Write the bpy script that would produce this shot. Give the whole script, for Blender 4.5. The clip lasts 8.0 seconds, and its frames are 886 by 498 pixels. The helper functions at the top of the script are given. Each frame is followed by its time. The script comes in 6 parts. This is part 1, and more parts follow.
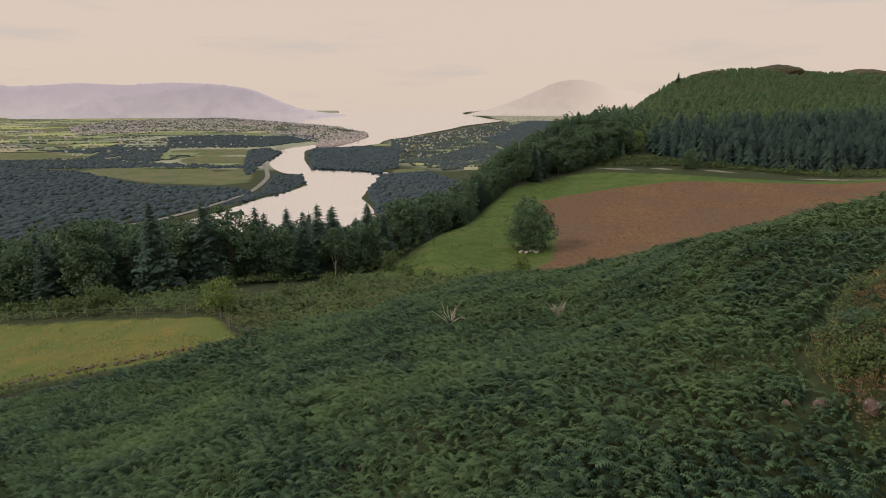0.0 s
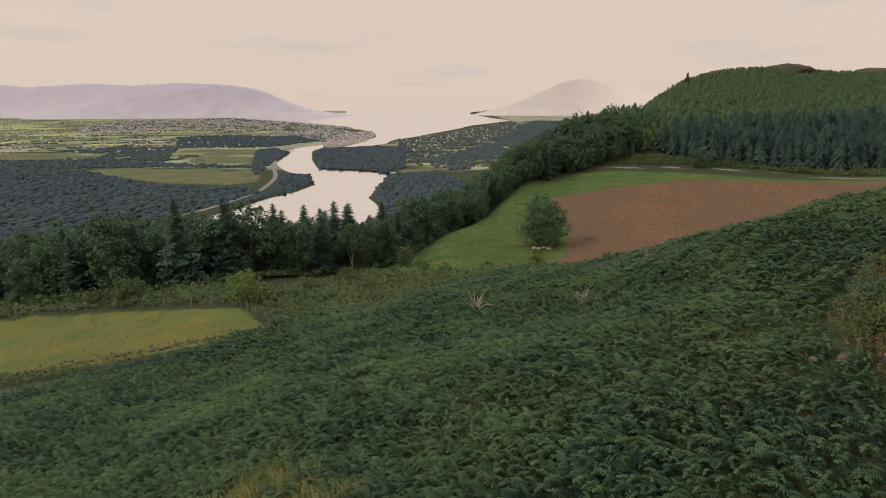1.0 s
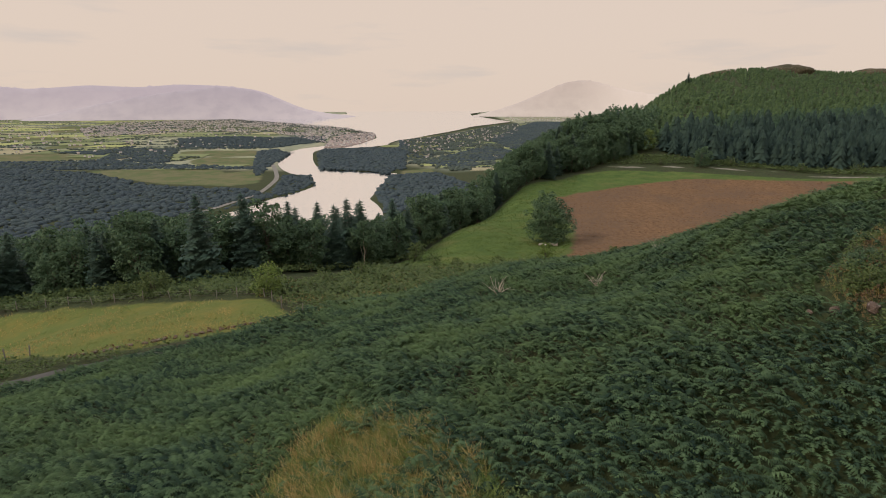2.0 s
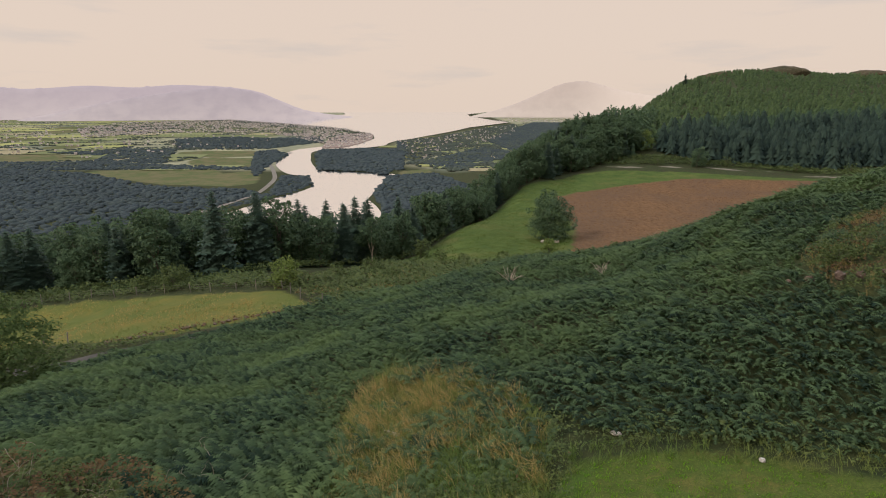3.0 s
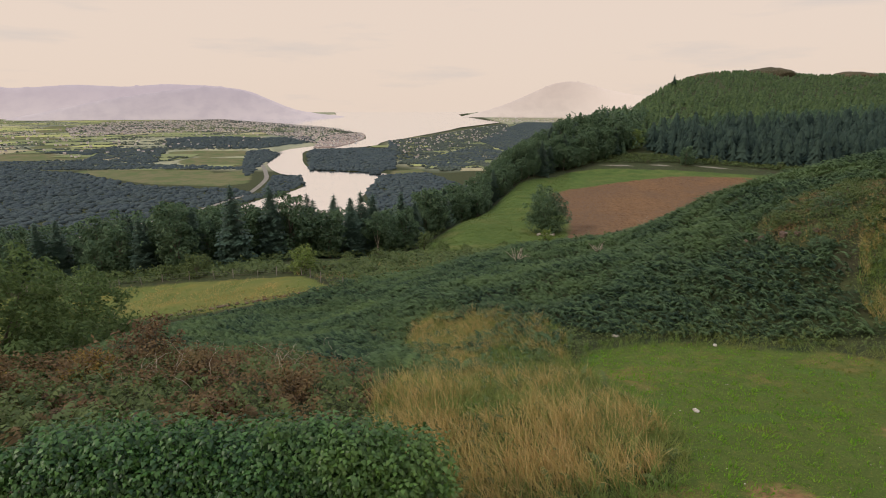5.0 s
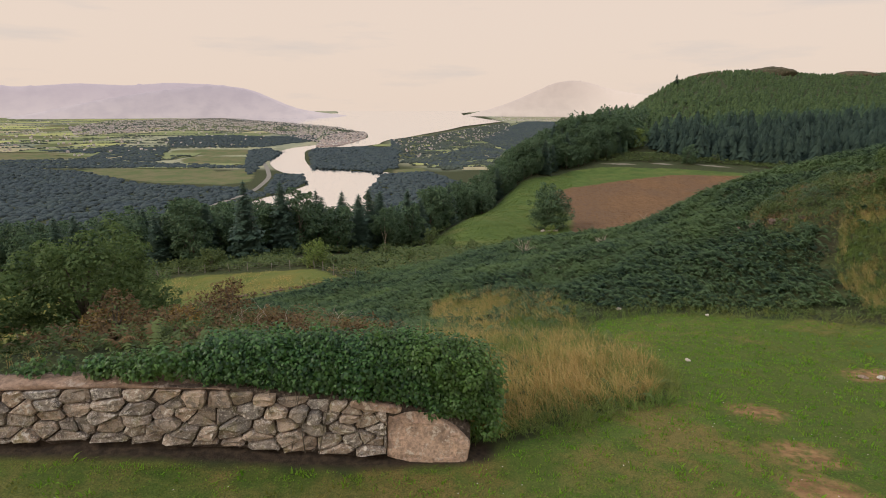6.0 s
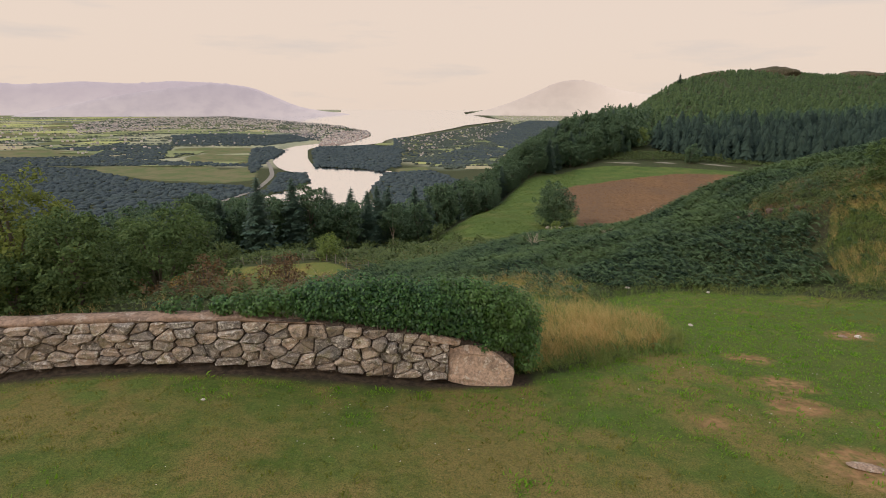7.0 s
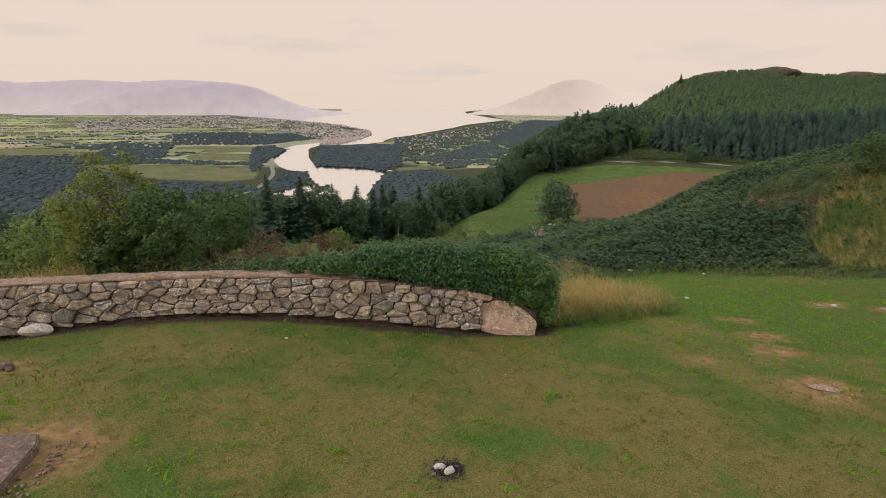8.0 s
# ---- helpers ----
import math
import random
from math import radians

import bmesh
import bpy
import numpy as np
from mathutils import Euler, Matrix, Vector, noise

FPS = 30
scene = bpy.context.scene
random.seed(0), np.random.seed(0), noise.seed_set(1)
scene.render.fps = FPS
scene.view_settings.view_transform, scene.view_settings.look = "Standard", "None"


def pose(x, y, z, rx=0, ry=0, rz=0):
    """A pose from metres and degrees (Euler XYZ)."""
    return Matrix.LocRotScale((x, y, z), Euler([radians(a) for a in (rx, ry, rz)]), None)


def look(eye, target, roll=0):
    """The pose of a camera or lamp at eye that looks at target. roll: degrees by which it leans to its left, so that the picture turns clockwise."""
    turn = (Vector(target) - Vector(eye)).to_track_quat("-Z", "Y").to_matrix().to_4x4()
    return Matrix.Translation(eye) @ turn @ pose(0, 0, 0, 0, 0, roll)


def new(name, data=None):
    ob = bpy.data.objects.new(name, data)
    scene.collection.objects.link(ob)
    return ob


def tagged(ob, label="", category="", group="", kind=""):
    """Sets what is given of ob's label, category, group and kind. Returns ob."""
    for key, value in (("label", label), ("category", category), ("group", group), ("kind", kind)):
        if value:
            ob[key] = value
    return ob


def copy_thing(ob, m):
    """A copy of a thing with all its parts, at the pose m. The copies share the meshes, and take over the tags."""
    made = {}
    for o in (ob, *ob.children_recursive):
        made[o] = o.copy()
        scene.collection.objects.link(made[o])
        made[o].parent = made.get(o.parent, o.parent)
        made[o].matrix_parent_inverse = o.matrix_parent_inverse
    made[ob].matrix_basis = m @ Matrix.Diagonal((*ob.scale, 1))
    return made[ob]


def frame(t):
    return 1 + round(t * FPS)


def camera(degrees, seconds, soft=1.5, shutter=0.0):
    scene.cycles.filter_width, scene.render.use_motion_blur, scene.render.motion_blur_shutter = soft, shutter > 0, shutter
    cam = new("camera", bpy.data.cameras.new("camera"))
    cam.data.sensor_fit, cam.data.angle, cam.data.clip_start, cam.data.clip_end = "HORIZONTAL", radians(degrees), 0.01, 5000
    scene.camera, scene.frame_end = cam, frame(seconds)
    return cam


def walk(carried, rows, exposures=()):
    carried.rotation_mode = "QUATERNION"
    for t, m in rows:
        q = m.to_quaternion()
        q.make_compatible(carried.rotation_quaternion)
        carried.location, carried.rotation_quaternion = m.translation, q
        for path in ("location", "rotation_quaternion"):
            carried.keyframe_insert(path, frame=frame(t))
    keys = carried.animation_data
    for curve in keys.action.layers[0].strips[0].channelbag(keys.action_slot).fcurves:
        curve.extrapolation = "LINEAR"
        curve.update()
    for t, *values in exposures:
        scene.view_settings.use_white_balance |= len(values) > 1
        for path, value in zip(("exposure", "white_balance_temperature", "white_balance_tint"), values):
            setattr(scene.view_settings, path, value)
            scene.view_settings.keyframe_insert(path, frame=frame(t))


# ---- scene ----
cam = camera(77.9, 8.0, soft=1.0)
METRES, EYE, TILT, LEAN, TURN = 24.0, 5.6, -14.4, 0.0, 0.0
ROWS = [
    (0.0, 0.0, 0.0, 0.0, 0.0, 0.0, -0.0),
    (0.5, -0.0279, -0.0257, -0.0141, 0.43, 0.02, -0.1),
    (1.0, -0.0615, -0.0669, -0.0324, 0.69, -0.0, -0.09),
    (1.5, -0.096, -0.119, -0.0511, 0.74, 0.06, -0.03),
    (2.0, -0.1346, -0.1879, -0.0726, 0.74, 0.11, -0.04),
    (3.5, -0.2246, -0.3952, -0.1233, 0.07, 0.2, 0.06),
    (4.0, -0.2491, -0.4603, -0.1409, -0.35, 0.21, 0.16),
    (5.5, -0.3057, -0.63, -0.1892, -0.38, 0.12, 0.06),
    (6.0, -0.3256, -0.6824, -0.2039, -0.23, 0.07, -0.01),
    (6.5, -0.3461, -0.7274, -0.2184, -0.09, 0.03, -0.11),
    (7.0, -0.3684, -0.7757, -0.2338, -0.01, -0.03, -0.23),
    (7.5, -0.3863, -0.8197, -0.2481, 0.0, -0.03, -0.34),
    (8.0, -0.4036, -0.8674, -0.2636, 0.03, -0.09, -0.39),
]
walk(cam, [(t, pose(0, 0, EYE, TILT, LEAN, TURN) @ pose(METRES * x, METRES * y, METRES * z, 90 + pitch, roll, yaw)) for t, x, y, z, yaw, pitch, roll in ROWS],
     exposures=[(0.0, -0.19), (2.0, -0.12), (4.0, -0.03), (6.0, 0.02), (8.0, 0.02)])

# ---- light: a pale evening overcast, with a weak wide sun behind it ----
SUN_AZ, SUN_EL = -112.0, 34.0      # degrees: azimuth from +y towards +x, and height
world = bpy.data.worlds.new("sky")
scene.world = world
world.use_nodes = True
wt = world.node_tree
wt.nodes.clear()


def wnode(kind, **values):
    n = wt.nodes.new(kind)
    for key, value in values.items():
        n.inputs[key].default_value = value
    return n


sky = wt.nodes.new("ShaderNodeTexSky")
sky.sky_type, sky.sun_disc = "NISHITA", False
sky.sun_elevation, sky.sun_rotation = radians(SUN_EL), radians(SUN_AZ)
sky.dust_density, sky.air_density = 4.0, 1.0
w_out = wt.nodes.new("ShaderNodeOutputWorld")
w_bg = wnode("ShaderNodeBackground", Strength=1.0)
dim = wt.nodes.new("ShaderNodeVectorMath")
dim.operation = "SCALE"
dim.inputs["Scale"].default_value = 0.10
wt.links.new(sky.outputs[0], dim.inputs[0])
# the cloud deck: cream, with a few faint grey banks stretched along the horizon
coord = wt.nodes.new("ShaderNodeTexCoord")
squash = wt.nodes.new("ShaderNodeMapping")
squash.inputs["Scale"].default_value = (2.2, 2.2, 14.0)
bank = wnode("ShaderNodeTexNoise", Scale=1.6, Detail=5.0, Roughness=0.55)
ramp = wt.nodes.new("ShaderNodeValToRGB")
ramp.color_ramp.elements[0].position, ramp.color_ramp.elements[1].position = 0.56, 0.74
ramp.color_ramp.elements[0].color, ramp.color_ramp.elements[1].color = (0.85, 0.695, 0.585, 1), (0.72, 0.625, 0.565, 1)
wt.links.new(coord.outputs["Generated"], squash.inputs["Vector"])
wt.links.new(squash.outputs[0], bank.inputs["Vector"])
wt.links.new(bank.outputs[0], ramp.inputs[0])
veil = wt.nodes.new("ShaderNodeMix")
veil.data_type = "RGBA"
veil.inputs[0].default_value = 0.93
wt.links.new(dim.outputs[0], veil.inputs[6])
wt.links.new(ramp.outputs[0], veil.inputs[7])
# higher up the deck thins to a cooler, whiter light
split = wt.nodes.new("ShaderNodeSeparateXYZ")
wt.links.new(coord.outputs["Generated"], split.inputs[0])
rise = wt.nodes.new("ShaderNodeMapRange")
rise.interpolation_type = "SMOOTHSTEP"
rise.inputs["From Min"].default_value, rise.inputs["From Max"].default_value = 0.40, 0.75
wt.links.new(split.outputs[2], rise.inputs[0])
cool = wt.nodes.new("ShaderNodeMix")
cool.data_type = "RGBA"
cool.inputs[7].default_value = (0.69, 0.75, 0.87, 1)
wt.links.new(rise.outputs[0], cool.inputs[0])
wt.links.new(veil.outputs[2], cool.inputs[6])
wt.links.new(cool.outputs[2], w_bg.inputs[0])
wt.links.new(w_bg.outputs[0], w_out.inputs[0])

sun_data = bpy.data.lights.new("sun", "SUN")
sun_data.energy, sun_data.angle, sun_data.color = 1.3, radians(11), (1.0, 0.9, 0.76)
sun = new("sun", sun_data)
sa, se = radians(SUN_AZ), radians(SUN_EL)
sun.matrix_basis = look((60 * math.sin(sa) * math.cos(se), 60 * math.cos(sa) * math.cos(se), 60 * math.sin(se) + 30), (0, 0, 30))

# ---- materials ----
def material(name, rough=0.9):
    """A node material and a function that adds nodes to it."""
    m = bpy.data.materials.new(name)
    m.use_nodes = True
    t = m.node_tree
    shader = t.nodes["Principled BSDF"]
    shader.inputs["Roughness"].default_value = rough
    shader.inputs["Specular IOR Level"].default_value = 0.25

    def add(kind, ins=(), **attrs):
        n = t.nodes.new(kind)
        for key, value in attrs.items():
            if key == "op":
                n.operation = value
            elif key == "blend":
                n.blend_type = value
            elif key == "data":
                n.data_type = value
            elif key == "feature":
                n.feature = value
            elif key == "attribute":
                n.attribute_name = value
            elif key == "clamp":
                n.use_clamp = value
        for key, value in dict(ins).items():
            if isinstance(value, bpy.types.NodeSocket):
                t.links.new(value, n.inputs[key])
            else:
                n.inputs[key].default_value = value
        return n

    def noise_at(scale, detail=3.0, rough_=0.55, vec=None, stretch=None):
        src = vec or add("ShaderNodeNewGeometry").outputs["Position"]
        if stretch:
            src = add("ShaderNodeMapping", {"Vector": src, "Scale": stretch}).outputs[0]
        return add("ShaderNodeTexNoise", {"Vector": src, "Scale": scale, "Detail": detail, "Roughness": rough_}).outputs[0]

    def mixed(fac, a, b, blend="MIX"):
        n = add("ShaderNodeMix", data="RGBA", blend=blend)
        for key, value in ((0, fac), (6, a), (7, b)):
            if isinstance(value, bpy.types.NodeSocket):
                t.links.new(value, n.inputs[key])
            elif key == 0:
                n.inputs[0].default_value = value
            else:
                n.inputs[key].default_value = (*value[:3], 1)
        return n.outputs[2]

    def step(value, lo, hi, to_lo=0.0, to_hi=1.0):
        n = add("ShaderNodeMapRange", {"Value": value, "From Min": lo, "From Max": hi, "To Min": to_lo, "To Max": to_hi})
        n.clamp = True
        return n.outputs[0]

    def sums(a, b, op="ADD"):
        n = add("ShaderNodeMath", op=op)
        for k, value in enumerate((a, b)):
            if isinstance(value, bpy.types.NodeSocket):
                t.links.new(value, n.inputs[k])
            else:
                n.inputs[k].default_value = value
        return n.outputs[0]

    def finish(colour, height=None, strength=0.5, distance=0.02):
        t.links.new(colour, shader.inputs["Base Color"])
        if height is not None:
            b = add("ShaderNodeBump", {"Height": height, "Strength": strength, "Distance": distance})
            t.links.new(b.outputs[0], shader.inputs["Normal"])
        return m

    add.noise, add.mixed, add.step, add.sums, add.finish, add.shader, add.tree = noise_at, mixed, step, sums, finish, shader, t
    return m, add


def leaf_material(name, dark, light, tip=None, by="island", patch=0.25, rough=0.6, through_light=0.25, gloss=0.25):
    """Foliage: each leaf or frond has its own shade, with drifts of tone from plant to plant."""
    m, n = material(name, rough)
    n.shader.inputs["Specular IOR Level"].default_value = gloss
    if by == "island":
        rnd = n("ShaderNodeNewGeometry").outputs["Random Per Island"]
    else:
        rnd = n("ShaderNodeObjectInfo").outputs["Random"]
    base = n.mixed(n.step(rnd, 0.0, 1.0), dark, light)
    drift = n.noise(patch, 3.0)
    mean = [(a + b) / 2 for a, b in zip(dark, light)]
    base = n.mixed(n.step(drift, 0.42, 0.68, 0.0, 0.6), base, tip or [c * 1.25 for c in mean])
    grain = n.noise(14.0, 2.0)
    base = n.mixed(n.step(grain, 0.3, 0.7, 0.0, 0.35), base, [c * 0.55 for c in mean])
    n.finish(base)
    t = n.tree
    if through_light:
        lucid = n("ShaderNodeBsdfTranslucent")
        t.links.new(base, lucid.inputs[0])
        both = n("ShaderNodeMixShader", {0: through_light})
        t.links.new(n.shader.outputs[0], both.inputs[1])
        t.links.new(lucid.outputs[0], both.inputs[2])
        t.links.new(both.outputs[0], t.nodes["Material Output"].inputs[0])
    return m


BRACKEN = leaf_material("bracken_green", (0.016, 0.040, 0.032), (0.152, 0.234, 0.108), (0.205, 0.290, 0.095), patch=0.16, rough=0.65, through_light=0.3, gloss=0.12)
BRACKEN_BROWN = leaf_material("bracken_brown", (0.080, 0.050, 0.030), (0.265, 0.165, 0.074), (0.25, 0.19, 0.07), patch=0.9)
SPRUCE = leaf_material("spruce_needles", (0.050, 0.090, 0.070), (0.108, 0.168, 0.112), patch=0.06, through_light=0.22)
SPRUCE_DARK = leaf_material("plantation_needles", (0.022, 0.044, 0.036), (0.055, 0.090, 0.066), patch=0.03, rough=0.8, through_light=0.0)
SPRUCE_MIDDLE = leaf_material("half_grown_needles", (0.040, 0.075, 0.046), (0.080, 0.130, 0.070), patch=0.03, rough=0.8, through_light=0.0)
SPRUCE_YOUNG = leaf_material("young_spruce_needles", (0.045, 0.085, 0.036), (0.135, 0.200, 0.070), (0.10, 0.15, 0.055), patch=0.05, through_light=0.1)
BROADLEAF = leaf_material("broad_leaves", (0.062, 0.114, 0.068), (0.150, 0.226, 0.104), patch=0.1, through_light=0.3)
PALE_LEAF = leaf_material("pale_ash_leaves", (0.13, 0.19, 0.05), (0.29, 0.37, 0.10), patch=0.3, through_light=0.4)
HEDGE_LEAF = leaf_material("hawthorn_leaves", (0.065, 0.105, 0.038), (0.18, 0.225, 0.07), patch=0.3)
IVY = leaf_material("ivy_leaves", (0.014, 0.052, 0.022), (0.112, 0.250, 0.060), (0.22, 0.34, 0.055), patch=0.4, rough=0.42, gloss=0.45)
DRY_GRASS = leaf_material("dry_grass", (0.40, 0.285, 0.095), (0.80, 0.58, 0.26), (0.48, 0.41, 0.14), patch=0.9, rough=0.8)
GREEN_GRASS = leaf_material("green_grass", (0.10, 0.18, 0.045), (0.26, 0.36, 0.09), (0.38, 0.35, 0.12), patch=0.6, rough=0.8)
TURF = leaf_material("turf", (0.115, 0.175, 0.022), (0.27, 0.285, 0.058), (0.40, 0.30, 0.088), patch=0.42, rough=0.9, through_light=0.5)
OCHRE = leaf_material("ochre_fern", (0.22, 0.14, 0.035), (0.46, 0.31, 0.075), patch=0.9)
BUSH_LEAF = leaf_material("bush_leaves", (0.07, 0.122, 0.046), (0.19, 0.265, 0.09), patch=0.5, through_light=0.4, gloss=0.15)
WILLOW = leaf_material("willow_leaves", (0.12, 0.165, 0.04), (0.33, 0.37, 0.09), patch=0.8, through_light=0.4, gloss=0.15)
TURF_LUSH = leaf_material("lush_turf", (0.105, 0.285, 0.018), (0.26, 0.48, 0.046), (0.29, 0.40, 0.048), patch=1.7, rough=0.9, through_light=0.5)
PASTURE_GRASS = leaf_material("pasture_grass", (0.08, 0.14, 0.026), (0.17, 0.23, 0.05), (0.19, 0.20, 0.055), patch=0.12, rough=0.85)
SOIL = leaf_material("ploughed_clods", (0.10, 0.056, 0.028), (0.31, 0.175, 0.085), (0.25, 0.145, 0.07), patch=0.06, rough=0.95, through_light=0.0)
# valley foliage: the haze of distance is put into these pale blue-grey leaf colours
HAZED_HEDGE = leaf_material("hazed_hedge_leaves", (0.075, 0.096, 0.086), (0.115, 0.14, 0.105), patch=0.01, rough=1.0, through_light=0.0)
HAZED_LEAF = leaf_material("hazed_valley_trees", (0.058, 0.078, 0.090), (0.080, 0.106, 0.112), (0.090, 0.118, 0.108), patch=0.02, rough=1.0, through_light=0.0)


def bark(name, a, b):
    m, n = material(name, 0.95)
    g = n.noise(6.0, 5.0, 0.6, stretch=(1, 1, 0.2))
    return n.finish(n.mixed(n.step(g, 0.3, 0.7), a, b), g, 0.8, 0.03)


BARK = bark("bark", (0.10, 0.08, 0.06), (0.22, 0.19, 0.15))
DRY_STEM = bark("dead_stems", (0.34, 0.27, 0.20), (0.60, 0.52, 0.42))
POST_WOOD = bark("weathered_post_wood", (0.16, 0.14, 0.12), (0.32, 0.29, 0.25))


def wall_stone_material():
    """Field stones: each has its own kind of rock, blotched with pale lichen and dark weathering."""
    m, n = material("wall_granite", 0.92)
    rnd = n("ShaderNodeObjectInfo").outputs["Random"]
    other = n("ShaderNodeMath", {0: n.sums(rnd, 17.3, "MULTIPLY")}, op="FRACT").outputs[0]
    third = n("ShaderNodeMath", {0: n.sums(rnd, 61.7, "MULTIPLY")}, op="FRACT").outputs[0]
    at = n("ShaderNodeVectorMath", {0: n("ShaderNodeNewGeometry").outputs["Position"], 1: n("ShaderNodeCombineXYZ", {0: n.sums(rnd, 40.0, "MULTIPLY"), 1: n.sums(other, 40.0, "MULTIPLY"), 2: 0.0}).outputs[0]}, op="ADD").outputs[0]
    base = n.mixed(n.step(rnd, 0.0, 0.5), (0.31, 0.255, 0.205), (0.50, 0.385, 0.295))
    base = n.mixed(n.step(rnd, 0.5, 1.0), base, (0.59, 0.44, 0.33))
    base = n.mixed(n.step(other, 0.66, 0.82, 0.0, 0.9), base, (0.24, 0.22, 0.20))
    big = n.noise(4.0, 4.0, 0.6, at)
    base = n.mixed(n.step(big, 0.42, 0.68, 0.0, 0.55), base, (0.54, 0.42, 0.325))
    fine = n.noise(38.0, 5.0, 0.65, at)
    base = n.mixed(n.step(fine, 0.50, 0.66, 0.0, 0.5), base, (0.19, 0.16, 0.135))
    stain = n.noise(6.5, 5.0, 0.7, at)
    base = n.mixed(n.step(stain, 0.50, 0.58, 0.0, 0.7), base, (0.16, 0.135, 0.115))
    moss = n.noise(3.1, 3.0, 0.6, at)
    base = n.mixed(n.step(moss, 0.57, 0.67, 0.0, 0.55), base, (0.29, 0.255, 0.12))
    spots = n.noise(11.0, 6.0, 0.75, at)
    base = n.mixed(n.sums(n.step(spots, 0.535, 0.585, 0.0, 0.9), n.step(third, 0.2, 0.65, 0.12, 1.0), "MULTIPLY"), base, (0.80, 0.74, 0.66))
    specks = n.noise(46.0, 4.0, 0.7, at)
    base = n.mixed(n.step(specks, 0.56, 0.60, 0.0, 0.6), base, (0.72, 0.66, 0.58))
    return n.finish(base, n.sums(fine, n.sums(stain, 1.5, "MULTIPLY")), 1.0, 0.025)


def stone_material(name, a, b, lichen, scale=6.0, per_object=True):
    m, n = material(name, 0.92)
    rnd = n("ShaderNodeObjectInfo").outputs["Random"]
    big = n.noise(scale * 0.45, 4.0)
    fine = n.noise(scale * 6, 5.0, 0.65)
    base = n.mixed(n.step(n.sums(big, rnd if per_object else 0.5), 0.5, 1.45), a, b)
    tone = n.noise(scale * 0.13, 1.0)
    base = n.mixed(n.step(n.sums(tone, n.sums(rnd, 7.3, "MULTIPLY")), 0.0, 1.0, 0.0, 0.3), base, (a[0] * 1.25, a[1], a[2] * 0.85)) if per_object else base
    base = n.mixed(n.step(fine, 0.42, 0.62, 0.0, 0.6), base, [c * 0.42 for c in a])
    stain = n.noise(scale * 0.8, 5.0, 0.7)
    base = n.mixed(n.step(stain, 0.52, 0.66, 0.0, 0.7), base, [c * 0.4 for c in a])
    spots = n.noise(scale * 2.2, 6.0, 0.75)
    base = n.mixed(n.step(spots, 0.555, 0.60, 0.0, 0.85), base, lichen)
    return n.finish(base, n.sums(fine, n.sums(stain, 1.5, "MULTIPLY")), 1.0, 0.03)


STONE = wall_stone_material()
BOULDER = stone_material("pink_granite", (0.54, 0.40, 0.31), (0.72, 0.54, 0.41), (0.70, 0.60, 0.50), 3.0)
PALE_STONE = stone_material("pale_stone", (0.62, 0.57, 0.51), (0.80, 0.75, 0.69), (0.80, 0.77, 0.73), 4.0)
CHAR = leaf_material("charred_bits", (0.02, 0.018, 0.016), (0.07, 0.06, 0.05), through_light=0.0)
ASH = stone_material("charred_earth", (0.022, 0.02, 0.018), (0.05, 0.042, 0.036), (0.12, 0.10, 0.09), 12.0)
CONCRETE = stone_material("worn_concrete", (0.33, 0.235, 0.175), (0.45, 0.33, 0.25), (0.50, 0.40, 0.32), 2.0)
SLAB = stone_material("worn_slab", (0.19, 0.138, 0.11), (0.29, 0.215, 0.17), (0.38, 0.31, 0.26), 3.0)
MORTAR = stone_material("earthy_mortar", (0.10, 0.082, 0.066), (0.21, 0.165, 0.13), (0.32, 0.27, 0.22), 5.0)
BURIED_STONE = stone_material("half_buried_stone", (0.34, 0.25, 0.19), (0.50, 0.38, 0.29), (0.56, 0.47, 0.39), 4.0)
ROCK = stone_material("heath_rock", (0.15, 0.11, 0.09), (0.30, 0.22, 0.17), (0.38, 0.32, 0.28), 5.0)


HEATH_ROCK = stone_material("heathery_rock", (0.075, 0.075, 0.04), (0.14, 0.11, 0.065), (0.20, 0.15, 0.11), 0.25)


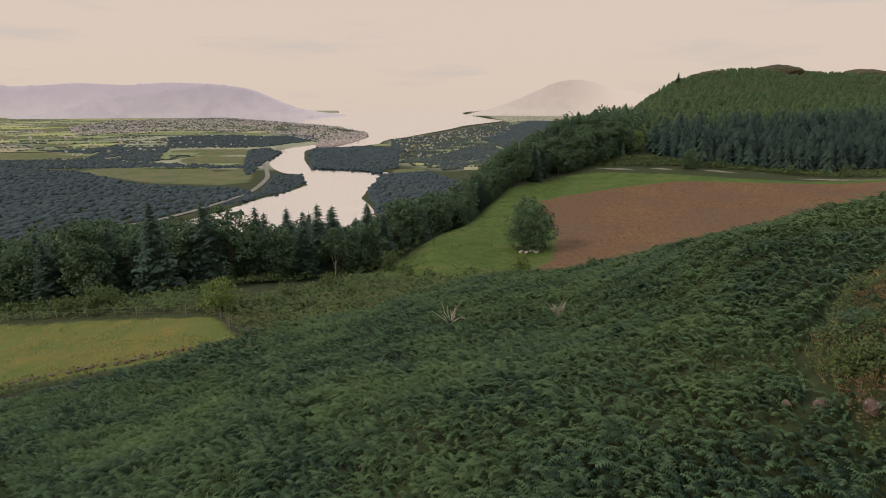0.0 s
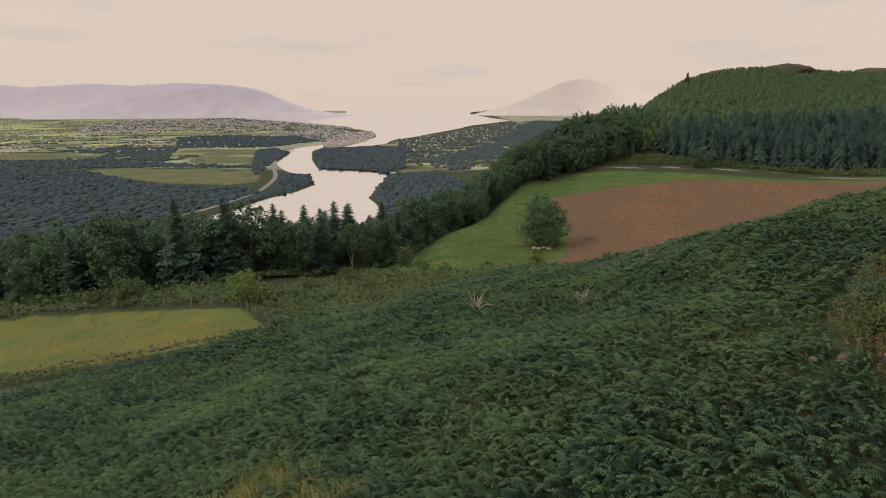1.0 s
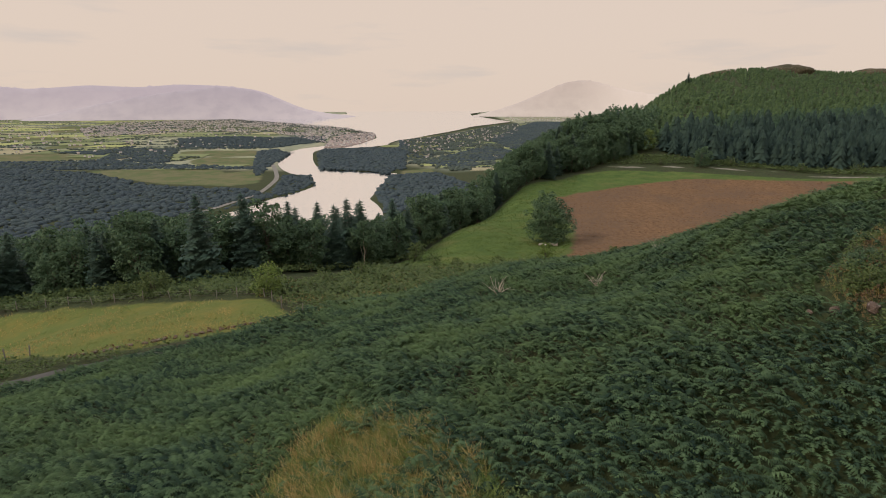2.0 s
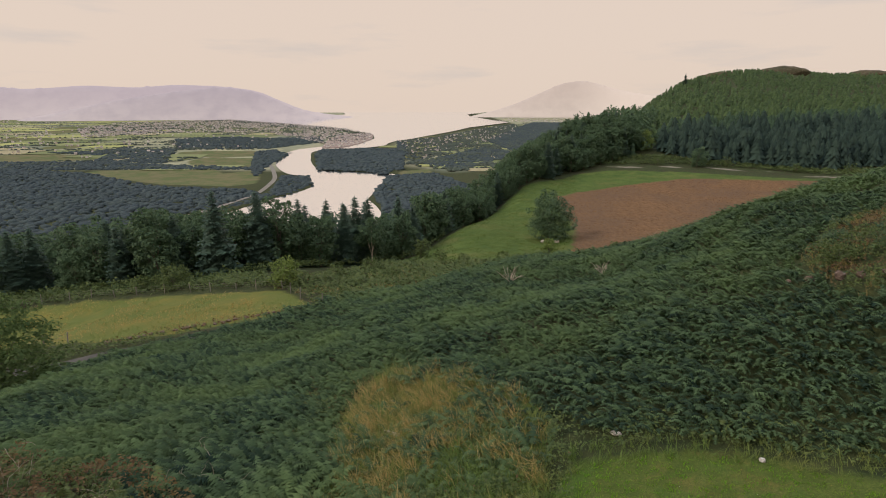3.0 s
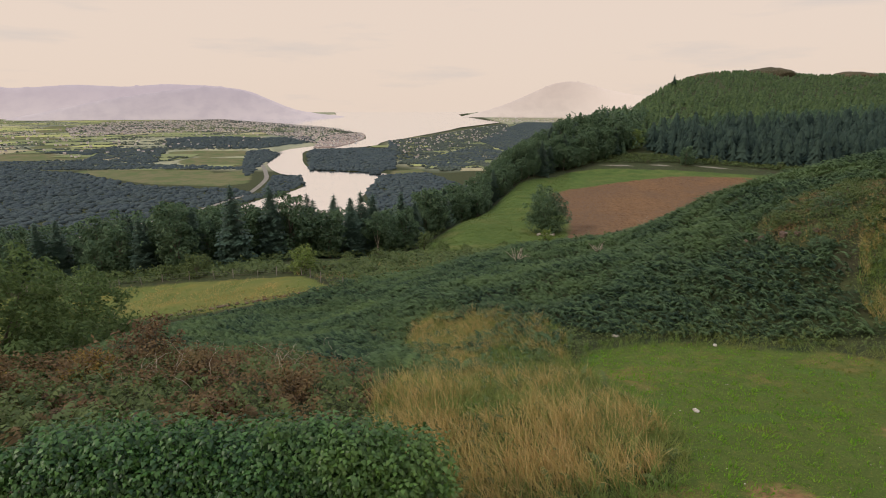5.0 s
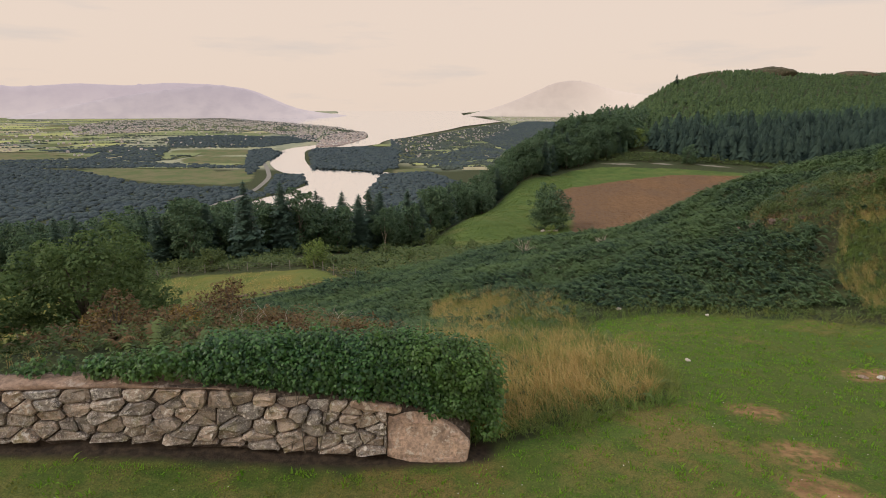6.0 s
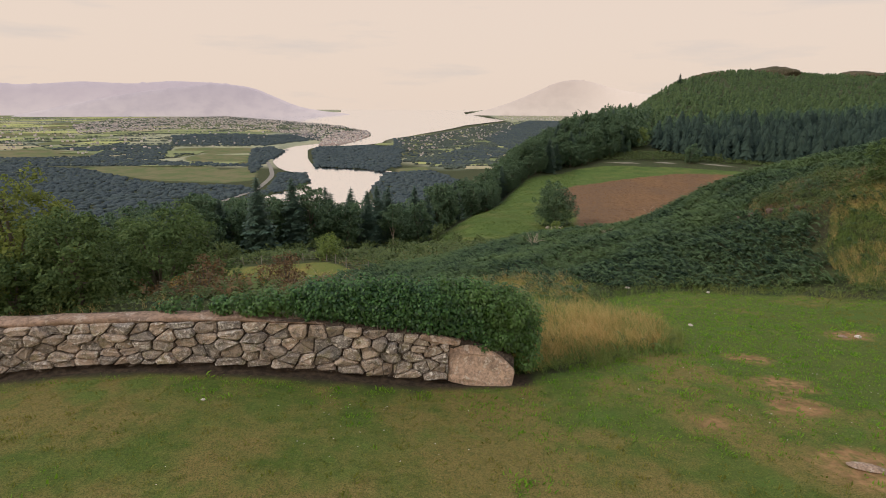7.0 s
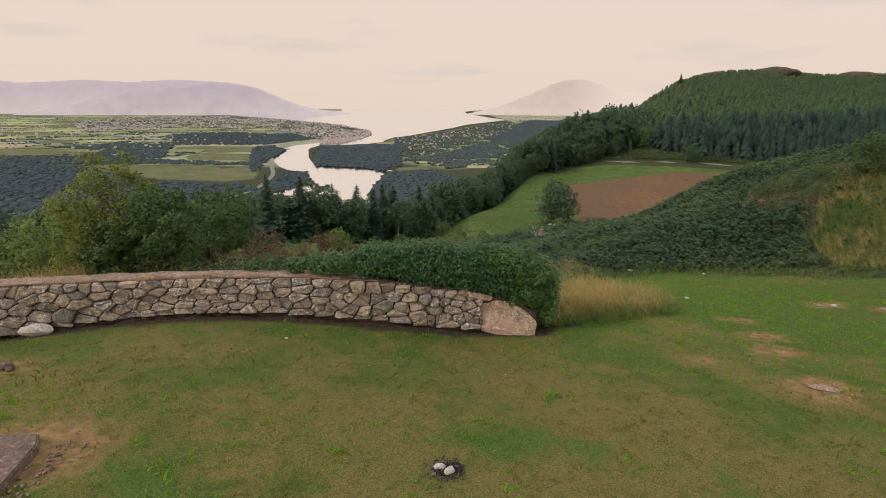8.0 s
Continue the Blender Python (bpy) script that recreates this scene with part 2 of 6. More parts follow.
def ground_material():
    """One sheet of land. Each cover has a field of signed distances, in metres inside its edge."""
    m, n = material("land", 0.95)

    def cover(name):
        return n("ShaderNodeAttribute", attribute=name).outputs["Fac"]

    def edge(name, wobble, scale, soft):
        w = n.sums(n.sums(n.noise(scale, 3.0), 0.5, "SUBTRACT"), wobble, "MULTIPLY")
        return n.step(n.sums(cover(name), w), -soft, soft)

    fine = n.noise(26.0, 4.0, 0.7)
    mid = n.noise(1.6, 4.0, 0.6)
    wide = n.noise(0.22, 4.0, 0.6)
    huge = n.noise(0.02, 4.0, 0.6)
    # rough hillside and wood floor
    col = n.mixed(n.step(mid, 0.35, 0.65), (0.035, 0.05, 0.02), (0.075, 0.085, 0.03))
    col = n.mixed(n.step(wide, 0.5, 0.7), col, (0.055, 0.05, 0.026))
    # valley farmland, a quilt of small fields, its colours paled to paint in distance haze
    cell = n("ShaderNodeTexVoronoi", {"Vector": n("ShaderNodeMapping", {"Vector": n("ShaderNodeNewGeometry").outputs["Position"], "Scale": (0.006, 0.004, 0.0)}).outputs[0], "Scale": 1.0})
    tint = n("ShaderNodeSeparateColor", {0: cell.outputs["Color"]})
    quilt = n.mixed(tint.outputs[0], (0.21, 0.235, 0.17), (0.47, 0.455, 0.28))
    quilt = n.mixed(n.step(tint.outputs[1], 0.6, 0.75), quilt, (0.40, 0.38, 0.25))
    quilt = n.mixed(n.step(huge, 0.45, 0.6, 0.0, 0.7), quilt, (0.22, 0.23, 0.16))
    col = n.mixed(edge("plain", 60.0, 0.01, 60.0), col, quilt)
    meadow = n.mixed(n.step(huge, 0.4, 0.62), (0.12, 0.15, 0.055), (0.19, 0.17, 0.085))
    col = n.mixed(edge("meadow", 20.0, 0.02, 8.0), col, meadow)
    # pasture in the bowl, and the ploughed ground
    grass = n.mixed(n.step(wide, 0.35, 0.65), (0.068, 0.118, 0.022), (0.120, 0.170, 0.036))
    grass = n.mixed(n.step(mid, 0.45, 0.7, 0.0, 0.6), grass, (0.055, 0.09, 0.02))
    grass = n.mixed(n.step(n.noise(0.09, 5.0, 0.7), 0.5, 0.66, 0.0, 0.6), grass, (0.17, 0.17, 0.05))
    col = n.mixed(edge("pasture", 3.0, 0.3, 0.8), col, grass)
    furrow = n.noise(1.1, 6.0, 0.72, stretch=(1.0, 0.55, 1.0))
    soil = n.mixed(n.step(furrow, 0.35, 0.68), (0.135, 0.074, 0.036), (0.285, 0.158, 0.074))
    soil = n.mixed(n.step(n.noise(0.05, 3.0), 0.42, 0.62, 0.0, 0.6), soil, (0.15, 0.095, 0.06))
    col = n.mixed(edge("plough", 5.0, 0.25, 0.7), col, soil)
    # the small ochre hay field
    hay = n.mixed(n.step(wide, 0.35, 0.62), (0.215, 0.19, 0.046), (0.14, 0.17, 0.04))
    hay = n.mixed(n.step(n.noise(0.7, 5.0, 0.7), 0.45, 0.65, 0.0, 0.8), hay, (0.125, 0.155, 0.04))
    col = n.mixed(edge("hay", 1.6, 0.5, 0.4), col, hay)
    # mown lawn with dry and bare patches
    lawn = n.mixed(n.step(mid, 0.3, 0.7), (0.09, 0.145, 0.02), (0.15, 0.19, 0.038))
    dry = n.noise(0.33, 4.0, 0.62)
    dry = n.sums(dry, n.sums(cover("parched"), 0.016, "MULTIPLY"))
    lawn = n.mixed(n.step(n.sums(dry, n.sums(mid, 0.35, "MULTIPLY")), 0.62, 0.76, 0.0, 0.9), lawn, (0.285, 0.205, 0.068))
    lawn = n.mixed(n.step(n.noise(0.8, 4.0), 0.55, 0.65, 0.0, 0.7), lawn, (0.085, 0.19, 0.024))
    blade = n.noise(42.0, 3.0, 0.75)
    lawn = n.mixed(n.step(blade, 0.40, 0.56, 0.75, 0.0), lawn, (0.045, 0.065, 0.014))
    lawn = n.mixed(n.step(fine, 0.52, 0.70, 0.0, 0.6), lawn, (0.27, 0.27, 0.075))
    lawn = n.mixed(n.step(n.noise(9.0, 4.0, 0.7), 0.5, 0.68, 0.0, 0.5), lawn, (0.06, 0.095, 0.018))
    col = n.mixed(edge("lawn", 0.9, 1.3, 0.15), col, lawn)
    earth = n.mixed(n.step(n.noise(5.0, 4.0), 0.35, 0.7), (0.25, 0.14, 0.065), (0.46, 0.275, 0.125))
    col = n.mixed(n.sums(edge("bare", 0.9, 2.2, 0.22), n.step(n.noise(7.0, 4.0), 0.35, 0.55, 0.25, 1.0), "MULTIPLY"), col, earth)
    humus = n.mixed(n.step(n.noise(9.0, 4.0), 0.35, 0.65), (0.035, 0.026, 0.018), (0.085, 0.06, 0.04))
    col = n.mixed(edge("soil", 0.25, 2.6, 0.10), col, humus)
    rut = n.mixed(n.step(n.noise(0.8, 4.0), 0.4, 0.6), (0.22, 0.19, 0.15), (0.33, 0.29, 0.23))
    col = n.mixed(edge("track", 0.5, 0.6, 0.3), col, rut)
    bump = n.sums(fine, n.sums(mid, 2.0, "MULTIPLY"))
    return n.finish(col, bump, 0.9, 0.04)


LAND = ground_material()


def water_material():
    m, n = material("lough_water", 0.14)
    n.shader.inputs["IOR"].default_value = 1.33
    n.shader.inputs["Specular IOR Level"].default_value = 0.5
    n.shader.inputs["Metallic"].default_value = 1.0
    r = n.noise(0.05, 3.0, stretch=(1, 0.3, 1))
    return n.finish(n.mixed(n.step(r, 0.3, 0.7), (0.93, 0.94, 0.95), (0.97, 0.97, 0.97)), r, 0.05, 0.2)


WATER = water_material()


def plain_material(name, a, b, scale, rough=0.85, island=False):
    m, n = material(name, rough)
    fac = n("ShaderNodeNewGeometry").outputs["Random Per Island"] if island else n.step(n.noise(scale, 4.0), 0.3, 0.7)
    col = n.mixed(fac, a, b)
    return n.finish(n.mixed(n.step(n.noise(scale * 5, 3.0), 0.4, 0.8, 0.0, 0.3), col, [c * 0.6 for c in a]))


ASPHALT = plain_material("asphalt", (0.07, 0.065, 0.06), (0.12, 0.11, 0.10), 0.8)
ROAD_FAR = plain_material("pale_road", (0.24, 0.22, 0.19), (0.32, 0.29, 0.25), 0.05)
WALL_WHITE = plain_material("rendered_walls", (0.86, 0.82, 0.77), (0.56, 0.48, 0.43), 0.2, island=True)
ROOF_SLATE = plain_material("slate_roofs", (0.20, 0.18, 0.19), (0.62, 0.50, 0.44), 0.2, island=True)
SCREE = plain_material("quay_ground", (0.36, 0.28, 0.24), (0.46, 0.37, 0.32), 0.02)


def field_material():
    """Small far fields: each its own green, some cut and yellow, with faint mowing streaks."""
    m, n = material("valley_fields", 0.95)
    rnd = n("ShaderNodeNewGeometry").outputs["Random Per Island"]
    other = n("ShaderNodeMath", {0: n.sums(rnd, 23.7, "MULTIPLY")}, op="FRACT").outputs[0]
    col = n.mixed(n.step(other, 0.0, 1.0), (0.19, 0.225, 0.10), (0.32, 0.345, 0.15))
    col = n.mixed(n.step(rnd, 0.62, 0.68), col, (0.47, 0.48, 0.18))
    col = n.mixed(n.step(rnd, 0.84, 0.88), col, (0.45, 0.39, 0.24))
    col = n.mixed(n.step(n.noise(0.03, 4.0, 0.6, stretch=(1.0, 0.3, 1.0)), 0.42, 0.66, 0.0, 0.35), col, (0.21, 0.225, 0.11))
    return n.finish(col)


FIELDS = field_material()


def painted_haze_material(name, low, high, fade=None):
    """Far mountains, a backdrop of distance: miles of bright evening haze are painted into its glowing colour."""
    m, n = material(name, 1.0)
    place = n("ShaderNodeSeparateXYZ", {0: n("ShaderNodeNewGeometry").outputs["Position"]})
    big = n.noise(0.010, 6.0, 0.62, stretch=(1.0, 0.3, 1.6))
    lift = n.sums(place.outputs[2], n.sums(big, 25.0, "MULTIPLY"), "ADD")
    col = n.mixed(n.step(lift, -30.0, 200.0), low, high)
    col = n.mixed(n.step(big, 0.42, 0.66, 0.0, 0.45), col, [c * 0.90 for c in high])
    # towards larger x the painted haze turns to the sky's cream
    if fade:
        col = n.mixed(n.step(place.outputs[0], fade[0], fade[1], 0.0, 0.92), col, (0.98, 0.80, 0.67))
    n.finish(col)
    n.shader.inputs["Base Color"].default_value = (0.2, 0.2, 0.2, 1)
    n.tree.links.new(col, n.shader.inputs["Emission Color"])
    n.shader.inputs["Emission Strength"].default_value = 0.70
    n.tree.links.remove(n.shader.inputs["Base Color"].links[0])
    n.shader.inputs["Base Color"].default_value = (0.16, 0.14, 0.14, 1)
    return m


# haze painted as emission: low and high colour of each ridge
HAZE_BLUE = painted_haze_material("painted_haze_mountain", (0.76, 0.645, 0.64), (0.60, 0.50, 0.56))
HAZE_NEAR = painted_haze_material("painted_haze_headland", (0.71, 0.605, 0.61), (0.52, 0.44, 0.50))
HAZE_WARM = painted_haze_material("painted_haze_warm_mountain", (0.82, 0.68, 0.58), (0.69, 0.55, 0.47), (920.0, 1310.0))

# ---- the lie of the land ----
# heights of the viewpoint and the hillside below it, on a coarse plan grid (metres)
NEAR_X = np.array([-45.0, -25, -16, -8, 0, 8, 16, 25, 45])
NEAR_Y = np.array([-30.0, -18, -10, -4, 2, 9, 18, 30, 45, 65])
NEAR_Z = np.array([
    (-1.0, 0.3, 0.3, 0.4, -0.0, -0.3, -0.1, 0.4, 1.1),
    (-3.6, 0.3, 0.2, -0.2, -0.6, -0.8, -0.3, 0.9, 3.2),
    (-6.6, -1.6, -0.2, -0.8, -0.9, -1.0, -0.4, 1.1, 4.6),
    (-9.1, -3.7, -0.8, -1.3, -1.9, -1.4, -0.1, 1.6, 5.5),
    (-10.7, -4.7, -3.2, -3.5, -3.0, -2.1, 1.3, 2.4, 6.2),
    (-14.2, -7.1, -5.9, -5.4, -3.6, -1.5, 1.6, 2.3, 6.7),
    (-16.4, -8.9, -8.9, -6.9, -4.9, -2.7, -0.1, 1.3, 6.9),
    (-16.8, -13.1, -12.5, -9.6, -8.3, -7.1, -2.1, 0.5, 5.1),
    (-18.0, -15.8, -14.7, -12.9, -10.8, -9.6, -8.2, -5.3, -1.7),
    (-20.3, -17.5, -19.1, -18.5, -16.3, -14.5, -13.9, -10.4, -6.0),
])
# heights of the bowl, the wooded hill and the fall to the valley: by bearing (x over y) and distance ahead
FAR_U = np.array([-1.0, -0.65, -0.4, -0.2, 0.0, 0.1, 0.2, 0.4, 0.7, 1.1])
FAR_Y = np.array([65.0, 95, 130, 175, 225, 300, 400, 500, 700, 1000])
FAR_Z = np.array([
    (-21, -19.0, -17.6, -19, -16.5, -15.3, -14.5, -12.5, -7.5, -2),
    (-32, -27, -25, -24.3, -22, -21.7, -21.5, -20, -17, -8),
    (-48, -42, -39, -36, -24, -23, -22.5, -22, -20, -8),
    (-66, -60, -56, -52, -37, -22.7, -22.5, -22, -21, -10),
    (-85, -80, -75, -70, -58, -24, -19.5, -17.5, -17, -8),
    (-115, -105, -100, -95, -85, -42, -9, -3, -5, 0),
    (-150, -140, -135, -130, -120, -95, -45, 14, 17, 20),
    (-180, -170, -165, -160, -150, -130, -80, 22, 33, 33),
    (-220, -212, -210, -208, -205, -195, -180, -40, 20, 30),
    (-250, -250, -250, -250, -250, -250, -250, -150, -40, 0),
])
SEA = -250.0
WALL_LINE = [(-21.5, -10.6), (-19.5, -10.05), (-17.5, -9.72), (-15.5, -9.5), (-13.2, -9.28), (-11.3, -9.08), (-9.3, -8.95), (-7.25, -8.62)]
WALL_AT = np.array(WALL_LINE)


def spline(g, v):
    """Weights of a smooth curve through the knots g, at the places v."""
    v = np.clip(v, g[0], g[-1])
    n = len(g)
    i = np.clip(np.searchsorted(g, v, side="right") - 1, 0, n - 2)
    w = np.zeros((len(v), n))
    h = g[i + 1] - g[i]
    t = (v - g[i]) / h
    a = 2 * t ** 3 - 3 * t ** 2 + 1
    r = np.arange(len(v))
    w[r, i] += a
    w[r, i + 1] += 1 - a
    for k, s in ((i, t ** 3 - 2 * t * t + t), (i + 1, t ** 3 - t * t)):
        lo, hi = np.maximum(k - 1, 0), np.minimum(k + 1, n - 1)
        s = s * h / (g[hi] - g[lo])
        w[r, hi] += s
        w[r, lo] -= s
    return w


def ease(lo, hi, v):
    t = np.clip((v - lo) / (hi - lo), 0, 1)
    return t * t * (3 - 2 * t)


def height(x, y):
    """The ground's height at places of the plan."""
    x, y = np.atleast_1d(np.asarray(x, float)), np.atleast_1d(np.asarray(y, float))
    near = np.einsum("ij,ik,jk->i", spline(NEAR_Y, y), spline(NEAR_X, x), NEAR_Z)
    near = near - 0.3 * np.clip(-45 - x, 0, 700) + 0.10 * np.clip(x - 45, 0, 150)
    far = np.einsum("ij,ik,jk->i", spline(FAR_Y, y), spline(FAR_U, x / np.maximum(y, 30)), FAR_Z)
    far = far + (SEA - far) * ease(1000, 1700, y)
    z = near + (far - near) * ease(52, 72, y)
    ripple = 0.10 * np.sin(0.9 * x + 1.3 * np.sin(0.5 * y)) * np.sin(0.8 * y + np.sin(0.6 * x)) * ease(4, 14, y + 0.2 * np.abs(x))
    # earth banked up behind the stone wall
    dy = y - spline(WALL_AT[:, 0], x) @ WALL_AT[:, 1]
    heap = np.interp(x, [-30, -24, -21, -17, -13, -11, -9, -8], [0, 0.5, 0.86, 0.90, 0.90, 0.7, 0.3, 0])
    bank = heap * ease(0.0, 0.34, dy) * (1 - ease(1.2, 4.5, dy))
    return np.maximum(z + ripple + bank, SEA)


# the far valley is drawn nearer along the line of sight, so that the whole lough fits within five kilometres
DRAWN = np.concatenate([[0.0, 1200.0], np.linspace(1210, 4850, 400)])
TRUE = np.concatenate([[0.0, 1200.0], (EYE - SEA) * DRAWN[2:] / (EYE - SEA - 240 * ((DRAWN[2:] - 1200) / 3650) ** 1.5)])


def shrink_by(r):
    return np.interp(r, TRUE, DRAWN) / np.maximum(r, 1e-6)


def bend(x, y, z):
    r = np.hypot(x, y)
    k = np.where(r > 1200, shrink_by(r), 1.0)
    return x * k, y * k, np.where(r > 1200, EYE + (z - EYE) * k, z)


# ---- building blocks ----
def part(name, data, mat, parent=None, label="", smooth=False):
    """Links a bmesh or a mesh as one object, under a thing or under a part."""
    if isinstance(data, bmesh.types.BMesh):
        me = bpy.data.meshes.new(name)
        data.to_mesh(me)
        data.free()
    else:
        me = data
    if mat and not me.materials:
        me.materials.append(mat)
    if smooth:
        me.polygons.foreach_set("use_smooth", [True] * len(me.polygons))
    ob = new(name, me)
    ob.parent = parent
    return tagged(ob, label)


def thing(name, m, label, category, group="", kind=""):
    ob = new(name)
    ob.matrix_basis = m
    return tagged(ob, label, category, group, kind)


def array_mesh(name, verts, faces, mat=None):
    """A mesh from arrays of places and of faces, which all have one number of corners."""
    me = bpy.data.meshes.new(name)
    verts, faces = np.asarray(verts, np.float32), np.asarray(faces, np.int32)
    k = faces.shape[1]
    me.vertices.add(len(verts))
    me.vertices.foreach_set("co", verts.ravel())
    me.loops.add(faces.size)
    me.loops.foreach_set("vertex_index", faces.ravel())
    me.polygons.add(len(faces))
    me.polygons.foreach_set("loop_start", np.arange(0, faces.size, k, dtype=np.int32))
    me.update(calc_edges=True)
    if mat:
        me.materials.append(mat)
    return me


def strewn(verts, faces, place, yaw, size, lean=None, lean_to=None, stretch=None):
    """Copies of one small shape as plain arrays: places, turns about z, sizes; lean tips them over towards lean_to."""
    verts, faces = np.asarray(verts, float), np.asarray(faces)
    n = len(place)
    v = verts[None] * np.asarray(size, float).reshape(n, 1, 1)
    if stretch is not None:
        v = v * np.asarray(stretch, float).reshape(n, 1, 3)
    c, s = np.cos(yaw)[:, None], np.sin(yaw)[:, None]
    x, y, z = v[..., 0] * c - v[..., 1] * s, v[..., 0] * s + v[..., 1] * c, v[..., 2]
    if lean is not None:
        lc, ls = np.cos(lean)[:, None], np.sin(lean)[:, None]
        tc, ts = np.cos(lean_to)[:, None], np.sin(lean_to)[:, None]
        a, b = x * tc + y * ts, -x * ts + y * tc
        a, z = a * lc + z * ls, -a * ls + z * lc
        x, y = a * tc - b * ts, a * ts + b * tc
    out = np.stack([x, y, z], -1) + np.asarray(place)[:, None, :]
    f = faces[None] + (np.arange(n) * len(verts))[:, None, None]
    return out.reshape(-1, 3), f.reshape(-1, faces.shape[1])


def joined(pieces):
    vs, fs, k = [], [], 0
    for v, f in pieces:
        vs.append(v)
        fs.append(np.asarray(f) + k)
        k += len(v)
    return np.concatenate(vs), np.concatenate(fs)


def inside_by(poly, x, y):
    """Metres inside a closed outline (minus: outside)."""
    p = np.asarray(poly, float)
    q = np.roll(p, -1, 0)
    best = np.full(x.shape, 1e9)
    odd = np.zeros(x.shape, bool)
    for (ax, ay), (bx, by) in zip(p, q):
        ex, ey = bx - ax, by - ay
        t = np.clip(((x - ax) * ex + (y - ay) * ey) / (ex * ex + ey * ey + 1e-9), 0, 1)
        best = np.minimum(best, np.hypot(x - ax - t * ex, y - ay - t * ey))
        if ay != by:
            odd ^= ((ay > y) != (by > y)) & (x < ex * (y - ay) / (by - ay) + ax)
    return np.where(odd, best, -best)


def along(line, x, y):
    """Distance from an open line."""
    best = np.full(x.shape, 1e9)
    for (ax, ay), (bx, by) in zip(line[:-1], line[1:]):
        ex, ey = bx - ax, by - ay
        t = np.clip(((x - ax) * ex + (y - ay) * ey) / (ex * ex + ey * ey), 0, 1)
        best = np.minimum(best, np.hypot(x - ax - t * ex, y - ay - t * ey))
    return best


def fuzz(x, y, scale, seed=0.0):
    """A cheap smooth wave field from -1 to 1, for drifts in the planting."""
    a, b = x / scale + seed, y / scale - 1.7 * seed
    return (np.sin(a + 1.7 * np.sin(0.8 * b)) * np.cos(b + 1.3 * np.sin(1.1 * a)) + 0.5 * np.sin(2.3 * a - 1.1 * b) * np.sin(1.9 * b + 0.7 * a)) / 1.5


rng = np.random.default_rng(7)


def sown(poly, per_m2, seed=None):
    """Random places in an outline of the plan."""
    p = np.asarray(poly, float)
    lo, hi = p.min(0), p.max(0)
    n = int(per_m2 * (hi - lo).prod())
    q = rng.uniform(lo, hi, (n, 2))
    return q[inside_by(p, q[:, 0], q[:, 1]) > 0]


def on_ground(q, lift=0.0):
    return np.column_stack([q, height(q[:, 0], q[:, 1]) + lift])


# ---- plan of the near ground ----
LAWN = [(-34, -40), (-32, -12.3), (-19.5, -10.45), (-15.5, -9.92), (-12.5, -9.62), (-9.3, -9.36), (-7.1, -8.85), (-5.7, -7.6), (-2.8, -6.0), (-1.9, -4), (-2.3, 0),
        (-2.6, 2.2), (-1.6, 3.6), (0.5, 3.7), (2.6, 3.1), (5.7, 1.7), (8, -0.8), (14, -4), (26, -8), (36, -40)]
HAY = [(-80, 66), (-56, 65), (-40, 61.5), (-25.5, 57.5), (-19.5, 48.5), (-22.6, 44.8), (-28, 42.5), (-36, 40.5), (-48, 43), (-80, 48)]
PASTURE = [(-16, 97), (-10, 110), (-3, 124), (7, 150), (23, 188), (47, 214), (62, 219), (90, 212), (127, 201), (170, 184), (180, 120), (60, 70), (30, 66), (10, 72), (-6, 82)]
PLOUGH = [(12.5, 77), (14, 84), (22, 104), (25, 117), (27.5, 140), (30, 170), (42, 180), (65, 193), (86, 201), (125, 197), (165, 176), (170, 110), (60, 74), (30, 72)]
TRACK = [(59, 225), (72, 223), (95, 221), (124, 213), (151, 190), (190, 165)]
BARE = [(-1.0, -6.5, 0.6), (-1.3, -8.5, 0.6), (-1.8, -9.7, 0.6), (-2.1, -11.8, 0.7), (3.4, -4.1, 0.65), (4.6, -5.1, 0.5), (-15.3, -15.2, 1.0), (-17.8, -12.5, 0.45), (-3.8, -10.4, 0.3)]

# ---- plan of the valley, in true metres ----
MEADOWS = [
    [(-1570, 2340), (-1340, 2400), (-1020, 2400), (-930, 2250), (-820, 2400), (-680, 1920), (-760, 1850), (-880, 1880), (-1010, 1910), (-1360, 2140)],
    [(-1700, 3460), (-1570, 3550), (-1210, 3550), (-1080, 3120), (-1330, 3080), (-1580, 3200)],
    [(-1350, 2840), (-1350, 3010), (-1060, 3010), (-890, 2580), (-970, 2470), (-1250, 2630)],
    [(-2720, 3160), (-2450, 3320), (-2010, 3160), (-1860, 2940), (-2050, 2770), (-2390, 2770)],
    [(-5300, 7270), (-6440, 9360), (-5920, 9360), (-4570, 7270), (-4300, 6380), (-4430, 6080)],
    [(-2890, 3880), (-2870, 4190), (-2500, 3880), (-2690, 3650)],
    [(-4260, 5110), (-4030, 5440), (-3270, 5010), (-3410, 4650), (-3750, 4490)],
    [(-300, 3550), (-180, 3710), (-130, 2840), (-240, 2870)],
    [(-210, 2340), (-80, 2430), (-70, 2270), (-180, 2120)],
    [(-460, 5440), (90, 5680), (30, 5110), (-410, 4830)],
]
PLAINS = [
    [(-3200, 2350), (-1500, 2420), (-700, 2350), (-900, 3300), (-650, 4700), (-800, 5800), (-3500, 11400), (-5500, 15000), (-6700, 19000), (-6300, 24000), (-6050, 33000), (-11100, 61000), (-14000, 70000), (-90000, 70000), (-60000, 26000), (-9000, 5000)],
    [(-440, 4650), (-130, 5440), (540, 8190), (1220, 10490), (1500, 20000), (2500, 70000), (40000, 70000), (9000, 16000), (3000, 3500), (0, 2300), (-230, 2630)],
]
